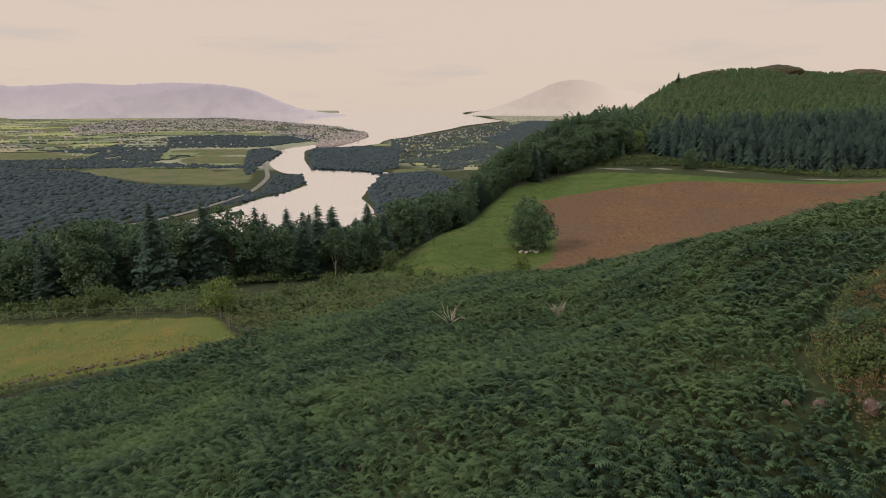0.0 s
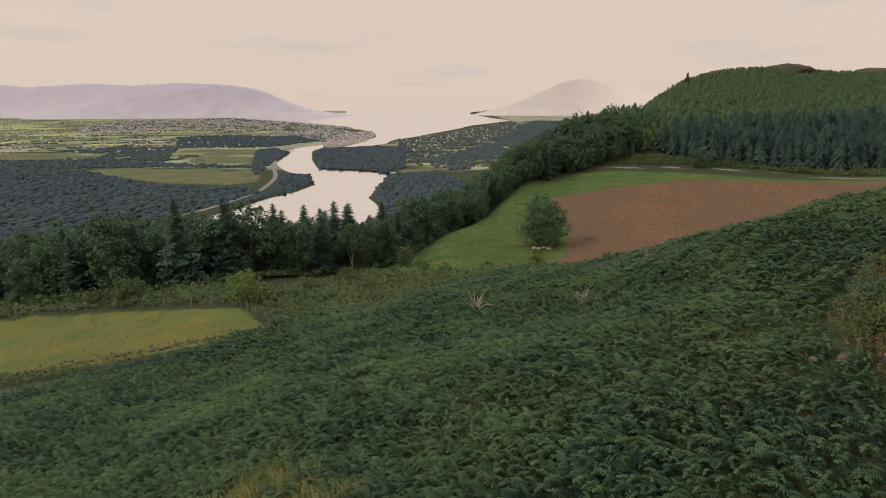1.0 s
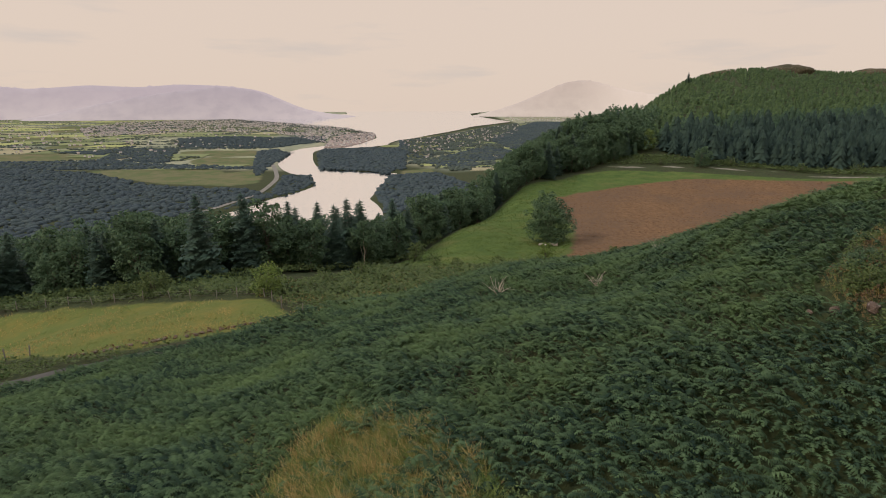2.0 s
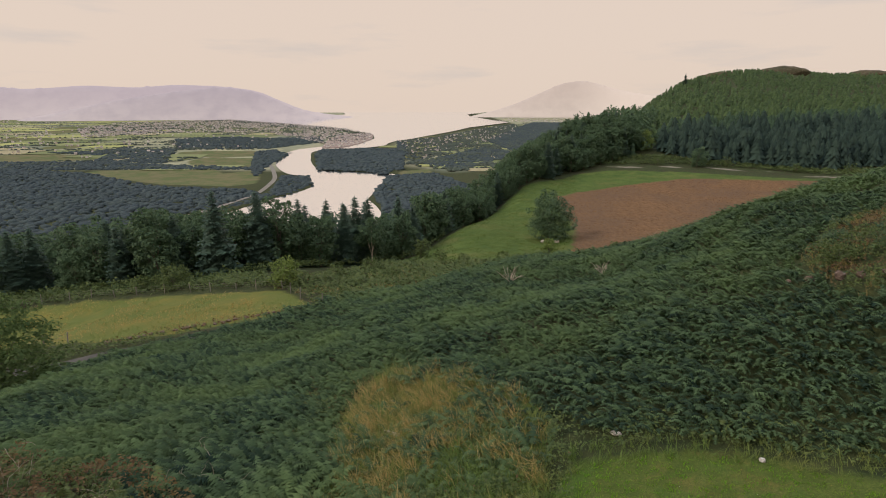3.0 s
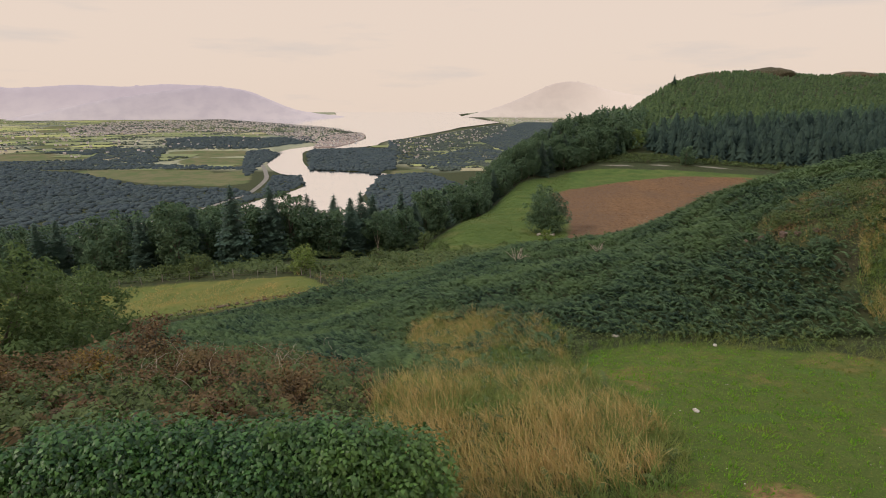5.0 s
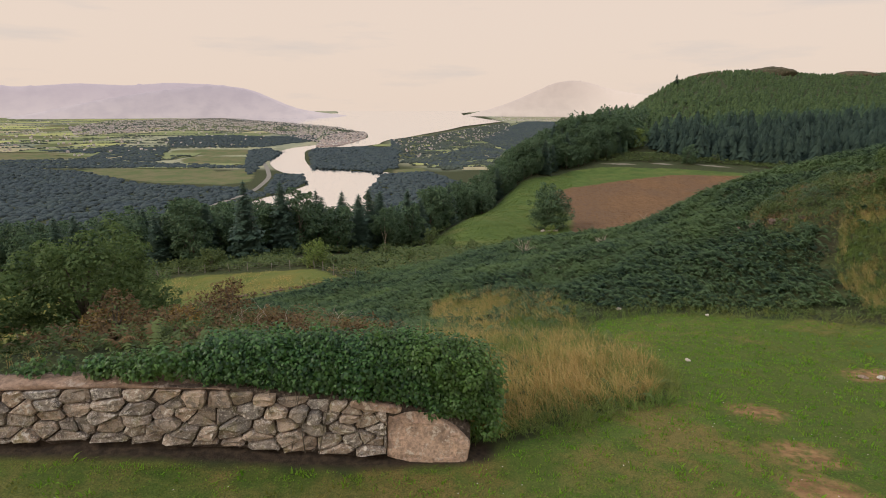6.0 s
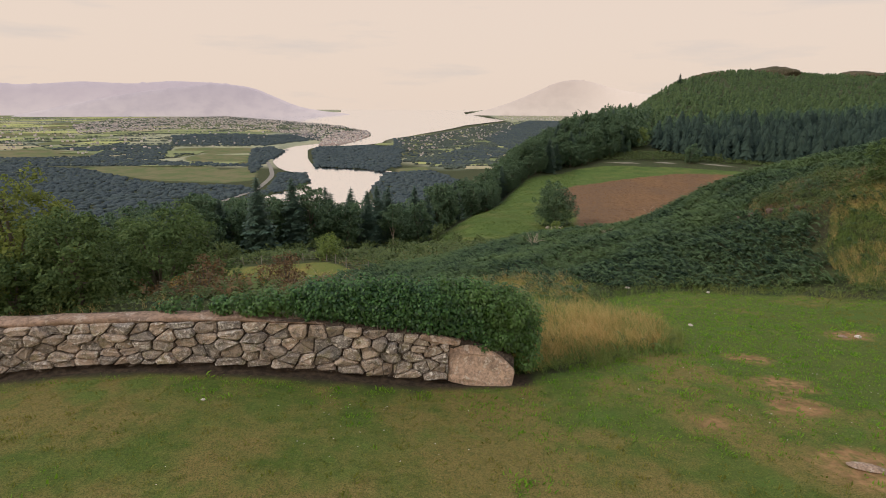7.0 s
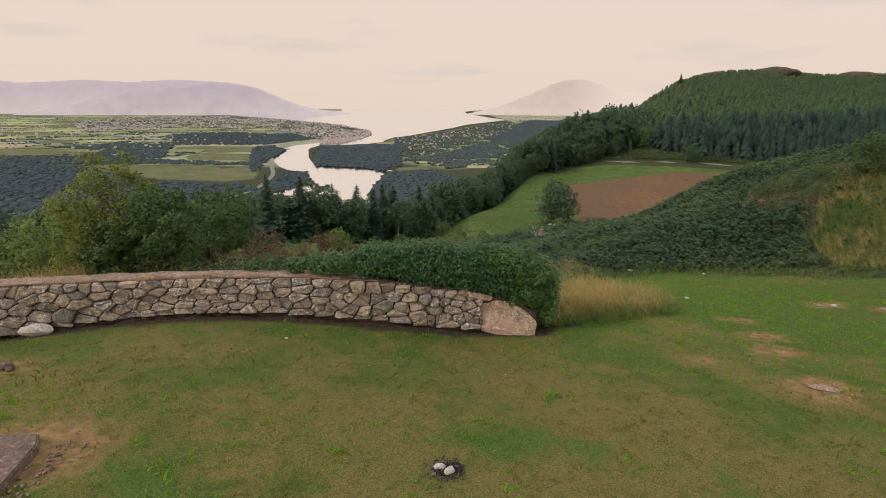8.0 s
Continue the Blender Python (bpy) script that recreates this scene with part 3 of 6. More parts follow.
# the water's left and right bank, by distance
LOUGH = [(75000, -13800, 4950), (32860, -6050, 1120), (23900, -6320, 910), (18780, -6850, 1050), (14590, -5620, 1140), (11930, -4390, 1310), (10090, -3390, 790),
         (8450, -2250, 310), (7270, -1350, 120), (6380, -890, -60), (5680, -760, -220), (5110, -680, -330), (4740, -690, -450), (4410, -770, -480), (4130, -880, -470),
         (3880, -960, -570), (3710, -1010, -840), (3500, -1010, -860), (3320, -1000, -830), (3120, -930, -780), (2870, -900, -720), (2630, -830, -650)]
RIVER = [(2630, -830, -650), (2450, -760, -590), (2360, -720, -450), (2250, -660, -220), (2140, -550, -230), (2000, -510, -230), (1850, -470, -240), (1760, -480, -240),
         (1660, -510, -240), (1590, -530, -240), (1510, -550, -210), (1400, -560, -180), (1340, -580, -170), (1260, -600, -150), (1190, -610, -140), (1100, -640, -130), (1020, -640, -120)]
RIVER_ROAD = [(-970, 3410), (-990, 3200), (-940, 2900), (-880, 2690), (-790, 2450), (-720, 2250), (-660, 2060), (-620, 1850), (-600, 1680), (-610, 1540), (-630, 1390),
              (-660, 1270), (-700, 1190), (-730, 1090), (-770, 1000)]
WATERSIDE = [[(a, d) for d, a, b in rows] + [(b, d) for d, a, b in rows[::-1]] for rows in (LOUGH, RIVER)]


# ---- ground: one sheet from the viewpoint to the horizon ----
def build_ground():
    r = 0.6 * 1.0165 ** np.arange(600)
    r = np.append(r[r < 4790], 4815)
    true = np.interp(r, DRAWN, TRUE)
    az = np.radians(np.concatenate([np.arange(-48, 48.01, 0.22), np.arange(52, 309, 4.0)]))
    nr, na = len(true), len(az)
    x = (-9.5 + true[:, None] * np.sin(az)[None]).ravel()
    y = (-24 + true[:, None] * np.cos(az)[None]).ravel()
    z = height(x, y)
    wet = np.maximum(inside_by(WATERSIDE[0], x, y), inside_by(WATERSIDE[1], x, y))
    low = z < SEA + 1
    z = np.where(low, SEA + np.where(wet > 0, -3.0 - 0.0015 * np.hypot(x, y), 2.5 + 1.5 * fuzz(x, y, 160)), z)
    px, py, pz = bend(x, y, z)
    i, j = np.meshgrid(np.arange(nr - 1), np.arange(na), indexing="ij")
    k = (j + 1) % na
    faces = np.stack([i * na + j, i * na + k, (i + 1) * na + k, (i + 1) * na + j], -1).reshape(-1, 4)[:, ::-1]
    verts = np.column_stack([px, py, pz])
    hub = len(verts)
    verts = np.vstack([verts, [-9.5, -24, height(-9.5, -24)[0]]])
    cap = np.array([(hub, j, (j + 1) % na) for j in range(na)])
    faces = np.concatenate([faces[:, [0, 1, 2]], faces[:, [0, 2, 3]], cap])
    me = array_mesh("ground", verts, faces, LAND)
    covers = {
        "lawn": inside_by(LAWN, x, y), "hay": inside_by(HAY, x, y), "pasture": inside_by(PASTURE, x, y), "plough": inside_by(PLOUGH, x, y),
        "track": 1.3 - along(TRACK, x, y),
        "soil": 0.35 - along(WALL_LINE, x, y),
        "parched": np.clip(-9.0 - y - 0.25 * np.clip(x + 8, 0, 20), -6, 6),
        "bare": np.max([c[2] - np.hypot(x - c[0], (y - c[1]) * 1.2) for c in BARE], 0),
        "meadow": np.max([inside_by(p, x, y) for p in MEADOWS], 0), "plain": np.max([inside_by(p, x, y) for p in PLAINS], 0),
    }
    for key, value in covers.items():
        layer = me.attributes.new(key, "FLOAT", "POINT")
        layer.data.foreach_set("value", np.append(np.clip(value, -500, 500), value[0]).astype(np.float32))
    ob = part("ground", me, None, smooth=True)
    tagged(ob, "hillside of lawn, rough grass and fields falling to a wide valley", "ground", kind="structure")


def build_water(name, rows, label):
    d = np.array([q[0] for q in rows], float)[::-1]
    a = np.array([q[1] for q in rows], float)[::-1]
    b = np.array([q[2] for q in rows], float)[::-1]
    dist = np.exp(np.linspace(np.log(d[0]), np.log(d[-1]), 160))
    left, right = np.interp(dist, d, a), np.interp(dist, d, b)
    s = np.linspace(0, 1, 9)
    x = left[:, None] * (1 - s) + right[:, None] * s
    y = np.repeat(dist[:, None], 9, 1)
    verts = np.column_stack(bend(x.ravel(), y.ravel(), np.full(x.size, SEA + 0.5)))
    i, j = np.meshgrid(np.arange(159), np.arange(8), indexing="ij")
    faces = np.stack([i * 9 + j, i * 9 + j + 1, (i + 1) * 9 + j + 1, (i + 1) * 9 + j], -1).reshape(-1, 4)
    tagged(part(name, array_mesh(name, verts, faces, WATER), None, smooth=True), label, "water", kind="structure")


def build_strip(name, line, wide, mat, label, lift, far=False, steps=12):
    """A road along a line of the plan."""
    p = np.array(line, float)
    t = np.linspace(0, len(p) - 1, (len(p) - 1) * steps + 1)
    k = np.arange(len(p))
    w = spline(k.astype(float), t)
    c = w @ p
    tan = np.gradient(c, axis=0)
    tan /= np.linalg.norm(tan, axis=1)[:, None]
    side = np.column_stack([-tan[:, 1], tan[:, 0]])
    verts = []
    for off, up in ((-wide / 2, 0.0), (-wide / 4, 0.04), (0, 0.06), (wide / 4, 0.04), (wide / 2, 0.0)):
        q = c + side * off
        z = height(q[:, 0], q[:, 1]) if not far else np.full(len(q), SEA + 3.6)
        verts.append(np.column_stack([q, np.maximum(z, SEA + 3.6) + lift + up]))
    v = np.stack(verts, 1).reshape(-1, 3)
    if far:
        v = np.column_stack(bend(v[:, 0], v[:, 1], v[:, 2]))
    n = len(c)
    i, j = np.meshgrid(np.arange(n - 1), np.arange(4), indexing="ij")
    faces = np.stack([i * 5 + j, i * 5 + j + 1, (i + 1) * 5 + j + 1, (i + 1) * 5 + j], -1).reshape(-1, 4)[:, ::-1]
    tagged(part(name, array_mesh(name, v, faces, mat), None, smooth=True), label, "road", kind="structure")


build_ground()
build_water("water_lough", LOUGH, "pale calm sea lough reflecting the evening sky")
build_water("water_river", RIVER, "pale calm tidal river reflecting the evening sky")
build_strip("road_riverside", RIVER_ROAD, 17, ROAD_FAR, "pale grey main road along the river bank", 0.4, far=True)
build_strip("road_lane", [(-75, 41), (-58, 36.5), (-46, 33.6), (-38, 33.8), (-33, 36.2), (-28, 38.6)], 3.2, ASPHALT, "narrow dark asphalt lane below the hay field", 0.10)


# ---- mountains beyond the lough ----
def mountain(name, crest, dist, depth, mat, label, seed):
    """A far ridge: bearings (x over y) with the crest's rise over distance."""
    u = np.linspace(crest[0][0], crest[-1][0], 160)
    rise = np.interp(u, [c[0] for c in crest], [c[1] for c in crest])
    rise = np.convolve(np.pad(rise, 2, mode="edge"), np.ones(5) / 5, "valid")
    s = np.linspace(0, 1, 22)
    rows = []
    for k in s:
        prof = np.sin(min(k, 0.72) / 0.72 * math.pi / 2) ** 1.15 if k < 0.72 else 1 - 0.35 * ((k - 0.72) / 0.28) ** 2
        d = dist + depth * (k - 0.72)
        y = d / np.hypot(1, u)
        x = u * y
        gully = 1 + 0.26 * (1 - prof) * fuzz(x, y, 55, seed) + 0.05 * (k < 0.68) * fuzz(x, y, 18, seed + 3)
        z = -100 + (rise * y + EYE + 100) * prof * gully
        rows.append(np.column_stack([x, y, z]))
    v = np.concatenate(rows)
    n = len(u)
    i, j = np.meshgrid(np.arange(21), np.arange(n - 1), indexing="ij")
    faces = np.stack([i * n + j, i * n + j + 1, (i + 1) * n + j + 1, (i + 1) * n + j], -1).reshape(-1, 4)
    tagged(part(name, array_mesh(name, v, faces, mat), None, smooth=True), label, "mountain", kind="structure")


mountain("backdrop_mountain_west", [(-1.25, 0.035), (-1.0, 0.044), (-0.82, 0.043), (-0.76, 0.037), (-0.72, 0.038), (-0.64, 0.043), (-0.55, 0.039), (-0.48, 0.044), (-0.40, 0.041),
                                    (-0.34, 0.034), (-0.30, 0.018), (-0.26, 0.001), (-0.22, -0.006), (-0.17, -0.011), (-0.13, -0.02)], 4470, 110, HAZE_BLUE, "long distant mountain range glowing in painted lilac haze", 1.0)
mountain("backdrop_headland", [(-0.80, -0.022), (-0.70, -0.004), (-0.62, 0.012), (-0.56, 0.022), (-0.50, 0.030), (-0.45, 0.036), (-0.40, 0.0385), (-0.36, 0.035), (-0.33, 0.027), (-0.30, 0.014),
                               (-0.27, 0.001), (-0.24, -0.008), (-0.20, -0.016), (-0.16, -0.024)], 4360, 90, HAZE_NEAR, "headland sloping to the water, glowing in painted lilac haze", 2.0)
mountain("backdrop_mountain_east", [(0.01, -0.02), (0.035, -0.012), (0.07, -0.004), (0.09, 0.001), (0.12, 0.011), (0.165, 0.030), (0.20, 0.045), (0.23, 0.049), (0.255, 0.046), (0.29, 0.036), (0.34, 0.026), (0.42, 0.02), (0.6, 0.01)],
         4470, 110, HAZE_WARM, "pale warm distant mountain fading into painted haze", 4.0)


# ---- trees ----
def cone_trunk(r0, r1, tall, sides=7, bendy=0.0, base=-0.4):
    """A tapered trunk, as arrays of quads."""
    rings = 6
    v, f = [], []
    for k in range(rings):
        t = k / (rings - 1)
        for s in range(sides):
            a = 2 * math.pi * s / sides
            r = r0 + (r1 - r0) * t + (0.35 * r0 if k == 0 else 0)
            v.append((r * math.cos(a) + bendy * math.sin(2.5 * t), r * math.sin(a) + bendy * 0.6 * math.sin(1.7 * t), base + (tall - base) * t))
    for k in range(rings - 1):
        for s in range(sides):
            f.append((k * sides + s, k * sides + (s + 1) % sides, (k + 1) * sides + (s + 1) % sides, (k + 1) * sides + s))
    return np.array(v), np.array(f)


def limb(a, b, r0, r1, sides=5, sag=0.0):
    """A tapered limb from a to b, as quads."""
    a, b = Vector(a), Vector(b)
    q = (b - a).to_track_quat("Z", "Y").to_matrix()
    v, f = [], []
    for k in range(4):
        t = k / 3
        c = a.lerp(b, t) + Vector((0, 0, sag * math.sin(math.pi * t)))
        for s in range(sides):
            g = 2 * math.pi * s / sides
            r = r0 + (r1 - r0) * t
            v.append(tuple(c + q @ Vector((r * math.cos(g), r * math.sin(g), 0))))
    for k in range(3):
        for s in range(sides):
            f.append((k * sides + s, k * sides + (s + 1) % sides, (k + 1) * sides + (s + 1) % sides, (k + 1) * sides + s))
    return np.array(v), np.array(f)


def spruce_crown(tall, wide, whorls, arms, gen, sprays=3, bottom=0.06):
    """Whorls of drooping branches; every branch carries flat sprays of needles that hang from it."""
    v, f = [], []
    for w in range(whorls):
        t = bottom + (1 - bottom) * (w + gen.uniform(-0.3, 0.3)) / whorls
        z = tall * min(max(t, 0.02), 0.985)
        reach = wide * (1 - t) ** 0.7 * gen.uniform(0.75, 1.18) + 0.34
        n = max(5, int(arms * (0.6 + 0.4 * (1 - t))))
        turn = gen.uniform(0, 6.28)
        for k in range(n):
            a = turn + 2 * math.pi * k / n + gen.uniform(-0.25, 0.25)
            L = reach * gen.uniform(0.72, 1.12)
            ca, sa_ = math.cos(a), math.sin(a)
            zj = z + gen.normal(0, 0.32) * (1 - 0.6 * t)
            drop = gen.uniform(0.12, 0.34) * L
            lift = 0.10 * L * (0.4 + t)
            pts = []
            for s in range(sprays + 1):
                q = s / sprays
                pts.append((q * L, -drop * q * q + lift * math.sin(math.pi * q) * 0.6 + (0.12 * L if q == 1 else 0)))
            for s in range(sprays):
                q = (s + 0.5) / sprays
                half = (0.36 * L + 0.14) * (1.0 - 0.55 * q) * gen.uniform(0.8, 1.2)
                (x0, z0), (x1, z1) = pts[s], pts[s + 1]
                b = len(v)
                hang = 0.45 * half
                xm = x0 + 0.35 * (x1 - x0)
                for (px, py, pz) in ((x0, 0, z0), (x1, 0, z1), (xm + 0.5 * half, half, (z0 + z1) / 2 - hang), (xm + 0.5 * half, -half, (z0 + z1) / 2 - hang)):
                    v.append((px * ca - py * sa_, px * sa_ + py * ca, zj + pz))
                f += [(b, b + 1, b + 2), (b, b + 3, b + 1)]
    # the leading shoot
    b = len(v)
    for k in range(3):
        a = 2.1 * k
        v.append((0.16 * math.cos(a), 0.16 * math.sin(a), tall * 0.93))
    v.append((0, 0, tall * 1.03))
    f += [(b, b + 1, b + 3), (b + 1, b + 2, b + 3), (b + 2, b, b + 3)]
    return np.array(v), np.array(f)


LEAF = (np.array([(0, -0.32, 0), (0.62, 0, 0.10), (0, 0.32, 0), (-0.55, 0, 0.04)]), np.array([(0, 1, 2), (0, 2, 3)]))


def leaf_cloud(lumps, count, size, gen, flat=0.0):
    """Leaves over the skins of several lumps (x, y, z, radius, squash), thicker outside than in."""
    lumps = np.array(lumps, float)
    share = lumps[:, 3] ** 2
    pick = gen.choice(len(lumps), count, p=share / share.sum())
    d = gen.normal(size=(count, 3))
    d /= np.linalg.norm(d, axis=1)[:, None]
    rad = lumps[pick, 3] * gen.uniform(0.55, 1.0, count) ** 0.5 * (1 + 0.22 * np.sin(5 * d[:, 0] + 3 * pick) * np.sin(4 * d[:, 2] + pick))
    p = lumps[pick, :3] + d * rad[:, None] * np.column_stack([np.ones(count), np.ones(count), lumps[pick, 4]])
    return strewn(LEAF[0], LEAF[1], p, gen.uniform(0, 6.28, count), size * gen.uniform(0.6, 1.3, count), gen.uniform(0.1, 1.25, count), np.arctan2(d[:, 1], d[:, 0]) + gen.normal(0, 0.5, count))


def broadleaf_arrays(tall, wide, leaves, leaf, seed, lumps=9, foot=0.2):
    """Crown lumps round a forked trunk; returns wood and leaves."""
    gen = np.random.default_rng(seed)
    blobs, wood = [], [cone_trunk(0.022 * tall + 0.05, 0.012 * tall, tall * 0.45, bendy=0.03 * tall)]
    lean = gen.uniform(0, 6.28)
    for k in range(lumps):
        a = 2.4 * k + gen.uniform(-0.4, 0.4)
        q = (k + 0.5) / lumps
        z = tall * (foot + (0.97 - foot - 0.14) * q) + tall * 0.06
        out = wide * 0.66 * math.sin(math.pi * (0.20 + 0.70 * q)) * gen.uniform(0.5, 1.0) * (1 + 0.2 * math.cos(a - lean))
        r = wide * (0.40 - 0.12 * q) * gen.uniform(0.75, 1.2)
        blobs.append((out * math.cos(a), out * math.sin(a), z, r, 0.85))
        wood.append(limb((0, 0, tall * gen.uniform(0.15, 0.4)), (out * 0.8 * math.cos(a), out * 0.8 * math.sin(a), z), 0.010 * tall + 0.02, 0.015, sag=-0.02 * tall))
        # sprays of leaf that stand out of the bough and break the outline
        for j in range(4):
            b, e = a + gen.normal(0, 0.9), gen.uniform(-0.2, 1.3)
            rr = r * gen.uniform(0.28, 0.48)
            blobs.append(((out + r * 0.9 * math.cos(e)) * math.cos(b), (out + r * 0.9 * math.cos(e)) * math.sin(b), z + 0.85 * r * math.sin(e), rr, 0.8))
    return joined(wood), leaf_cloud(blobs, leaves, leaf, gen)


def tree_thing(name, wood, crown, mat, label, category, group, m, wood_mat=None):
    ob = thing(name, m, label, category, group)
    part("trunk", array_mesh("trunk", *wood), wood_mat or BARK, ob, smooth=True)
    part("crown", array_mesh("crown", *crown), mat, ob)
    return ob


def spruce_thing(seed, mat, label, group):
    gen = np.random.default_rng(seed)
    tall = 15.0
    return tree_thing("spruce_tree", cone_trunk(0.22, 0.02, tall * 0.9), spruce_crown(tall, 3.6, 44, 13, gen, sprays=4), mat, label, "tree", group, Matrix())


def set_at(ob, x, y, size, yaw, sink=0.1):
    ob.matrix_basis = pose(x, y, height(x, y)[0] - sink, 0, 0, yaw) @ Matrix.Diagonal((size, size, size, 1))


def planted(protos, spots):
    """Copies of a few trees over many spots (x, y, size, yaw, which); the first use of each takes the tree itself."""
    used = set()
    for x, y, size, yaw, k in spots:
        ob = protos[k]
        if k in used:
            ob = copy_thing(protos[k], Matrix())
        used.add(k)
        set_at(ob, x, y, size, yaw)


def spaced(poly, gap, gen, tries=4000):
    """Places in an outline that keep a gap."""
    p = np.array(poly, float)
    q = gen.uniform(p.min(0), p.max(0), (tries, 2))
    q = q[inside_by(p, q[:, 0], q[:, 1]) > 0]
    kept = np.zeros((0, 2))
    for c in q:
        if len(kept) == 0 or np.hypot(*(kept - c).T).min() > gap:
            kept = np.vstack([kept, c])
    return kept


gen = np.random.default_rng(21)
WOOD_EDGE = [(-130, 62), (-85, 72), (-62, 74), (-48, 72), (-36, 80), (-22, 98), (-16, 104), (-7, 122), (4, 148), (20, 187), (44, 217), (58, 226), (78, 240)]
BELT = WOOD_EDGE + [(86, 262), (70, 280), (30, 268), (0, 232), (-30, 195), (-60, 155), (-90, 130), (-150, 120)]
spruces = [spruce_thing(s, SPRUCE, "dark green spruce tree with drooping branches in a wood", "trees of the wood belt") for s in (1, 2, 3)]
broads = []
for s in (11, 12, 13):
    wood, crown = broadleaf_arrays(13.0, 5.2, 4600, 0.52, s, lumps=14, foot=0.08)
    broads.append(tree_thing("broadleaf_tree", wood, crown, BROADLEAF, "dark green broadleaf tree with a rounded crown in a wood", "tree", "trees of the wood belt", Matrix()))
spots_s, spots_b = [], []
for x, y in spaced(BELT, 3.0, gen, 9000):
    near = along(WOOD_EDGE, np.array([x]), np.array([y]))[0]
    if near > 32:
        continue
    stand = fuzz(np.array([x]), np.array([y]), 9.0, 1.3)[0]
    conifer = gen.random() < (np.clip(0.62 + 0.8 * stand, 0.3, 0.95) if x < -14 else 0.2)
    if conifer:
        spots_s.append((x, y, gen.uniform(0.76, 1.0) * (0.98 if x > -42 else 0.82), gen.uniform(0, 360), int(gen.integers(3))))
    else:
        spots_b.append((x, y, gen.uniform(0.75, 1.1) * (0.75 if near < 4 else 1) * (0.97 if x < -14 else 1), gen.uniform(0, 360), int(gen.integers(3))))
planted(spruces, spots_s)
planted(broads, spots_b)

# the lone tree in the pasture, with field stones round its foot
wood, crown = broadleaf_arrays(10.4, 5.9, 9500, 0.40, 31, lumps=17, foot=0.05)
lone = tree_thing("lone_tree", wood, crown, BROADLEAF, "round dark green tree alone in a pasture beside ploughed ground", "tree", "", Matrix())
set_at(lone, 17.5, 109.5, 1.0, 40)


# ---- the plantation on the hill: far too many trees to count ----
def low_spruce(gen, tiers=7, sides=5):
    """A small far conifer: ragged skirts one over another."""
    v, f = [], []
    for k in range(tiers):
        t = k / tiers
        b = len(v)
        v.append((gen.normal(0, 0.01), gen.normal(0, 0.01), min(1.0, t + 0.34)))
        for s in range(sides * 2):
            a = math.pi * s / sides + 0.5 * k
            r = 0.22 * (1 - 0.9 * t) * (1.0 if s % 2 else 0.4) * gen.uniform(0.65, 1.3) + 0.01
            v.append((r * math.cos(a), r * math.sin(a), t + gen.uniform(-0.02, 0.05) + 0.05 * (s % 2 == 0)))
        for s in range(sides * 2):
            f.append((b, b + 1 + s, b + 1 + (s + 1) % (sides * 2)))
    return np.array(v), np.array(f)


def clump(gen, small=True):
    """A far broadleaf crown: an uneven, lobed mass."""
    bm = bmesh.new()
    bmesh.ops.create_icosphere(bm, subdivisions=1 if small else 2, radius=0.5)
    off = Vector(gen.uniform(-9, 9, 3))
    for v in bm.verts:
        k = 1 + 0.55 * noise.noise(v.co * 3.2 + off) + 0.35 * noise.noise(v.co * 7.5 + off)
        v.co = Vector((v.co.x * k, v.co.y * k, (v.co.z * 0.85 + 0.42) * (0.8 + 0.2 * k)))
    v = np.array([tuple(q.co) for q in bm.verts])
    f = np.array([[q.index for q in face.verts] for face in bm.faces])
    bm.free()
    f = f[v[f][:, :, 2].mean(1) > 0.30]      # the underside is never seen
    return v, f


def stuff(name, pieces, mat, label, category, smooth=False):
    v, f = joined(pieces)
    return tagged(part(name, array_mesh(name, v, f, mat), None, smooth=smooth), label, category, kind="stuff")


def sized(q, shape, tall, gen, lift=0.0, wide=1.0):
    n = len(q)
    s = tall * gen.uniform(0.6, 1.25, n)
    return strewn(shape[0], shape[1], on_ground(q, lift - 0.3), gen.uniform(0, 6.28, n), s, stretch=np.column_stack([np.full(n, wide), np.full(n, wide), np.ones(n)]))


HILL_FOOT = [(92, 246), (98, 238), (112, 230), (150, 214), (200, 200), (260, 190), (330, 250), (330, 300), (220, 288), (150, 274), (104, 262)]
HILL_MIDDLE = [(96, 262), (104, 262), (150, 274), (220, 288), (330, 300), (360, 345), (240, 328), (160, 305), (110, 285)]
HILL_FACE = [(56, 246), (78, 242), (96, 262), (110, 285), (160, 305), (240, 328), (360, 345), (420, 330), (560, 480), (420, 560), (250, 540), (190, 510), (165, 470), (130, 420), (100, 370), (66, 300)]
far_shapes = [low_spruce(np.random.default_rng(k), 9, 5) for k in range(2)]
slope_shapes = [low_spruce(np.random.default_rng(k + 5), 6, 4) for k in range(3)]
q = spaced(HILL_FOOT, 2.7, gen, 9000)
stuff("spruce_plantation", [sized(q[k::2], far_shapes[k], 12.0 - 1.5 * k, gen, wide=1.35) for k in range(2)], SPRUCE_DARK, "dense dark spruce plantation at the foot of the hill", "trees")
q = sown(HILL_MIDDLE, 0.16)
stuff("spruce_slope", [sized(q[k::3], slope_shapes[k], 7.0 - k, gen, wide=1.7) for k in range(3)], SPRUCE_MIDDLE, "half-grown spruces above the dark plantation", "trees")
q = sown(HILL_FACE, 0.085)
q = q[(fuzz(q[:, 0], q[:, 1], 16, 2.0) > -0.62) & (np.hypot((q[:, 0] - 282) / 24, (q[:, 1] - 486) / 30) > 1)]
low = np.clip((520 - q[:, 1]) / 220, 0.45, 1.0)
order = (low * 2.99).astype(int)
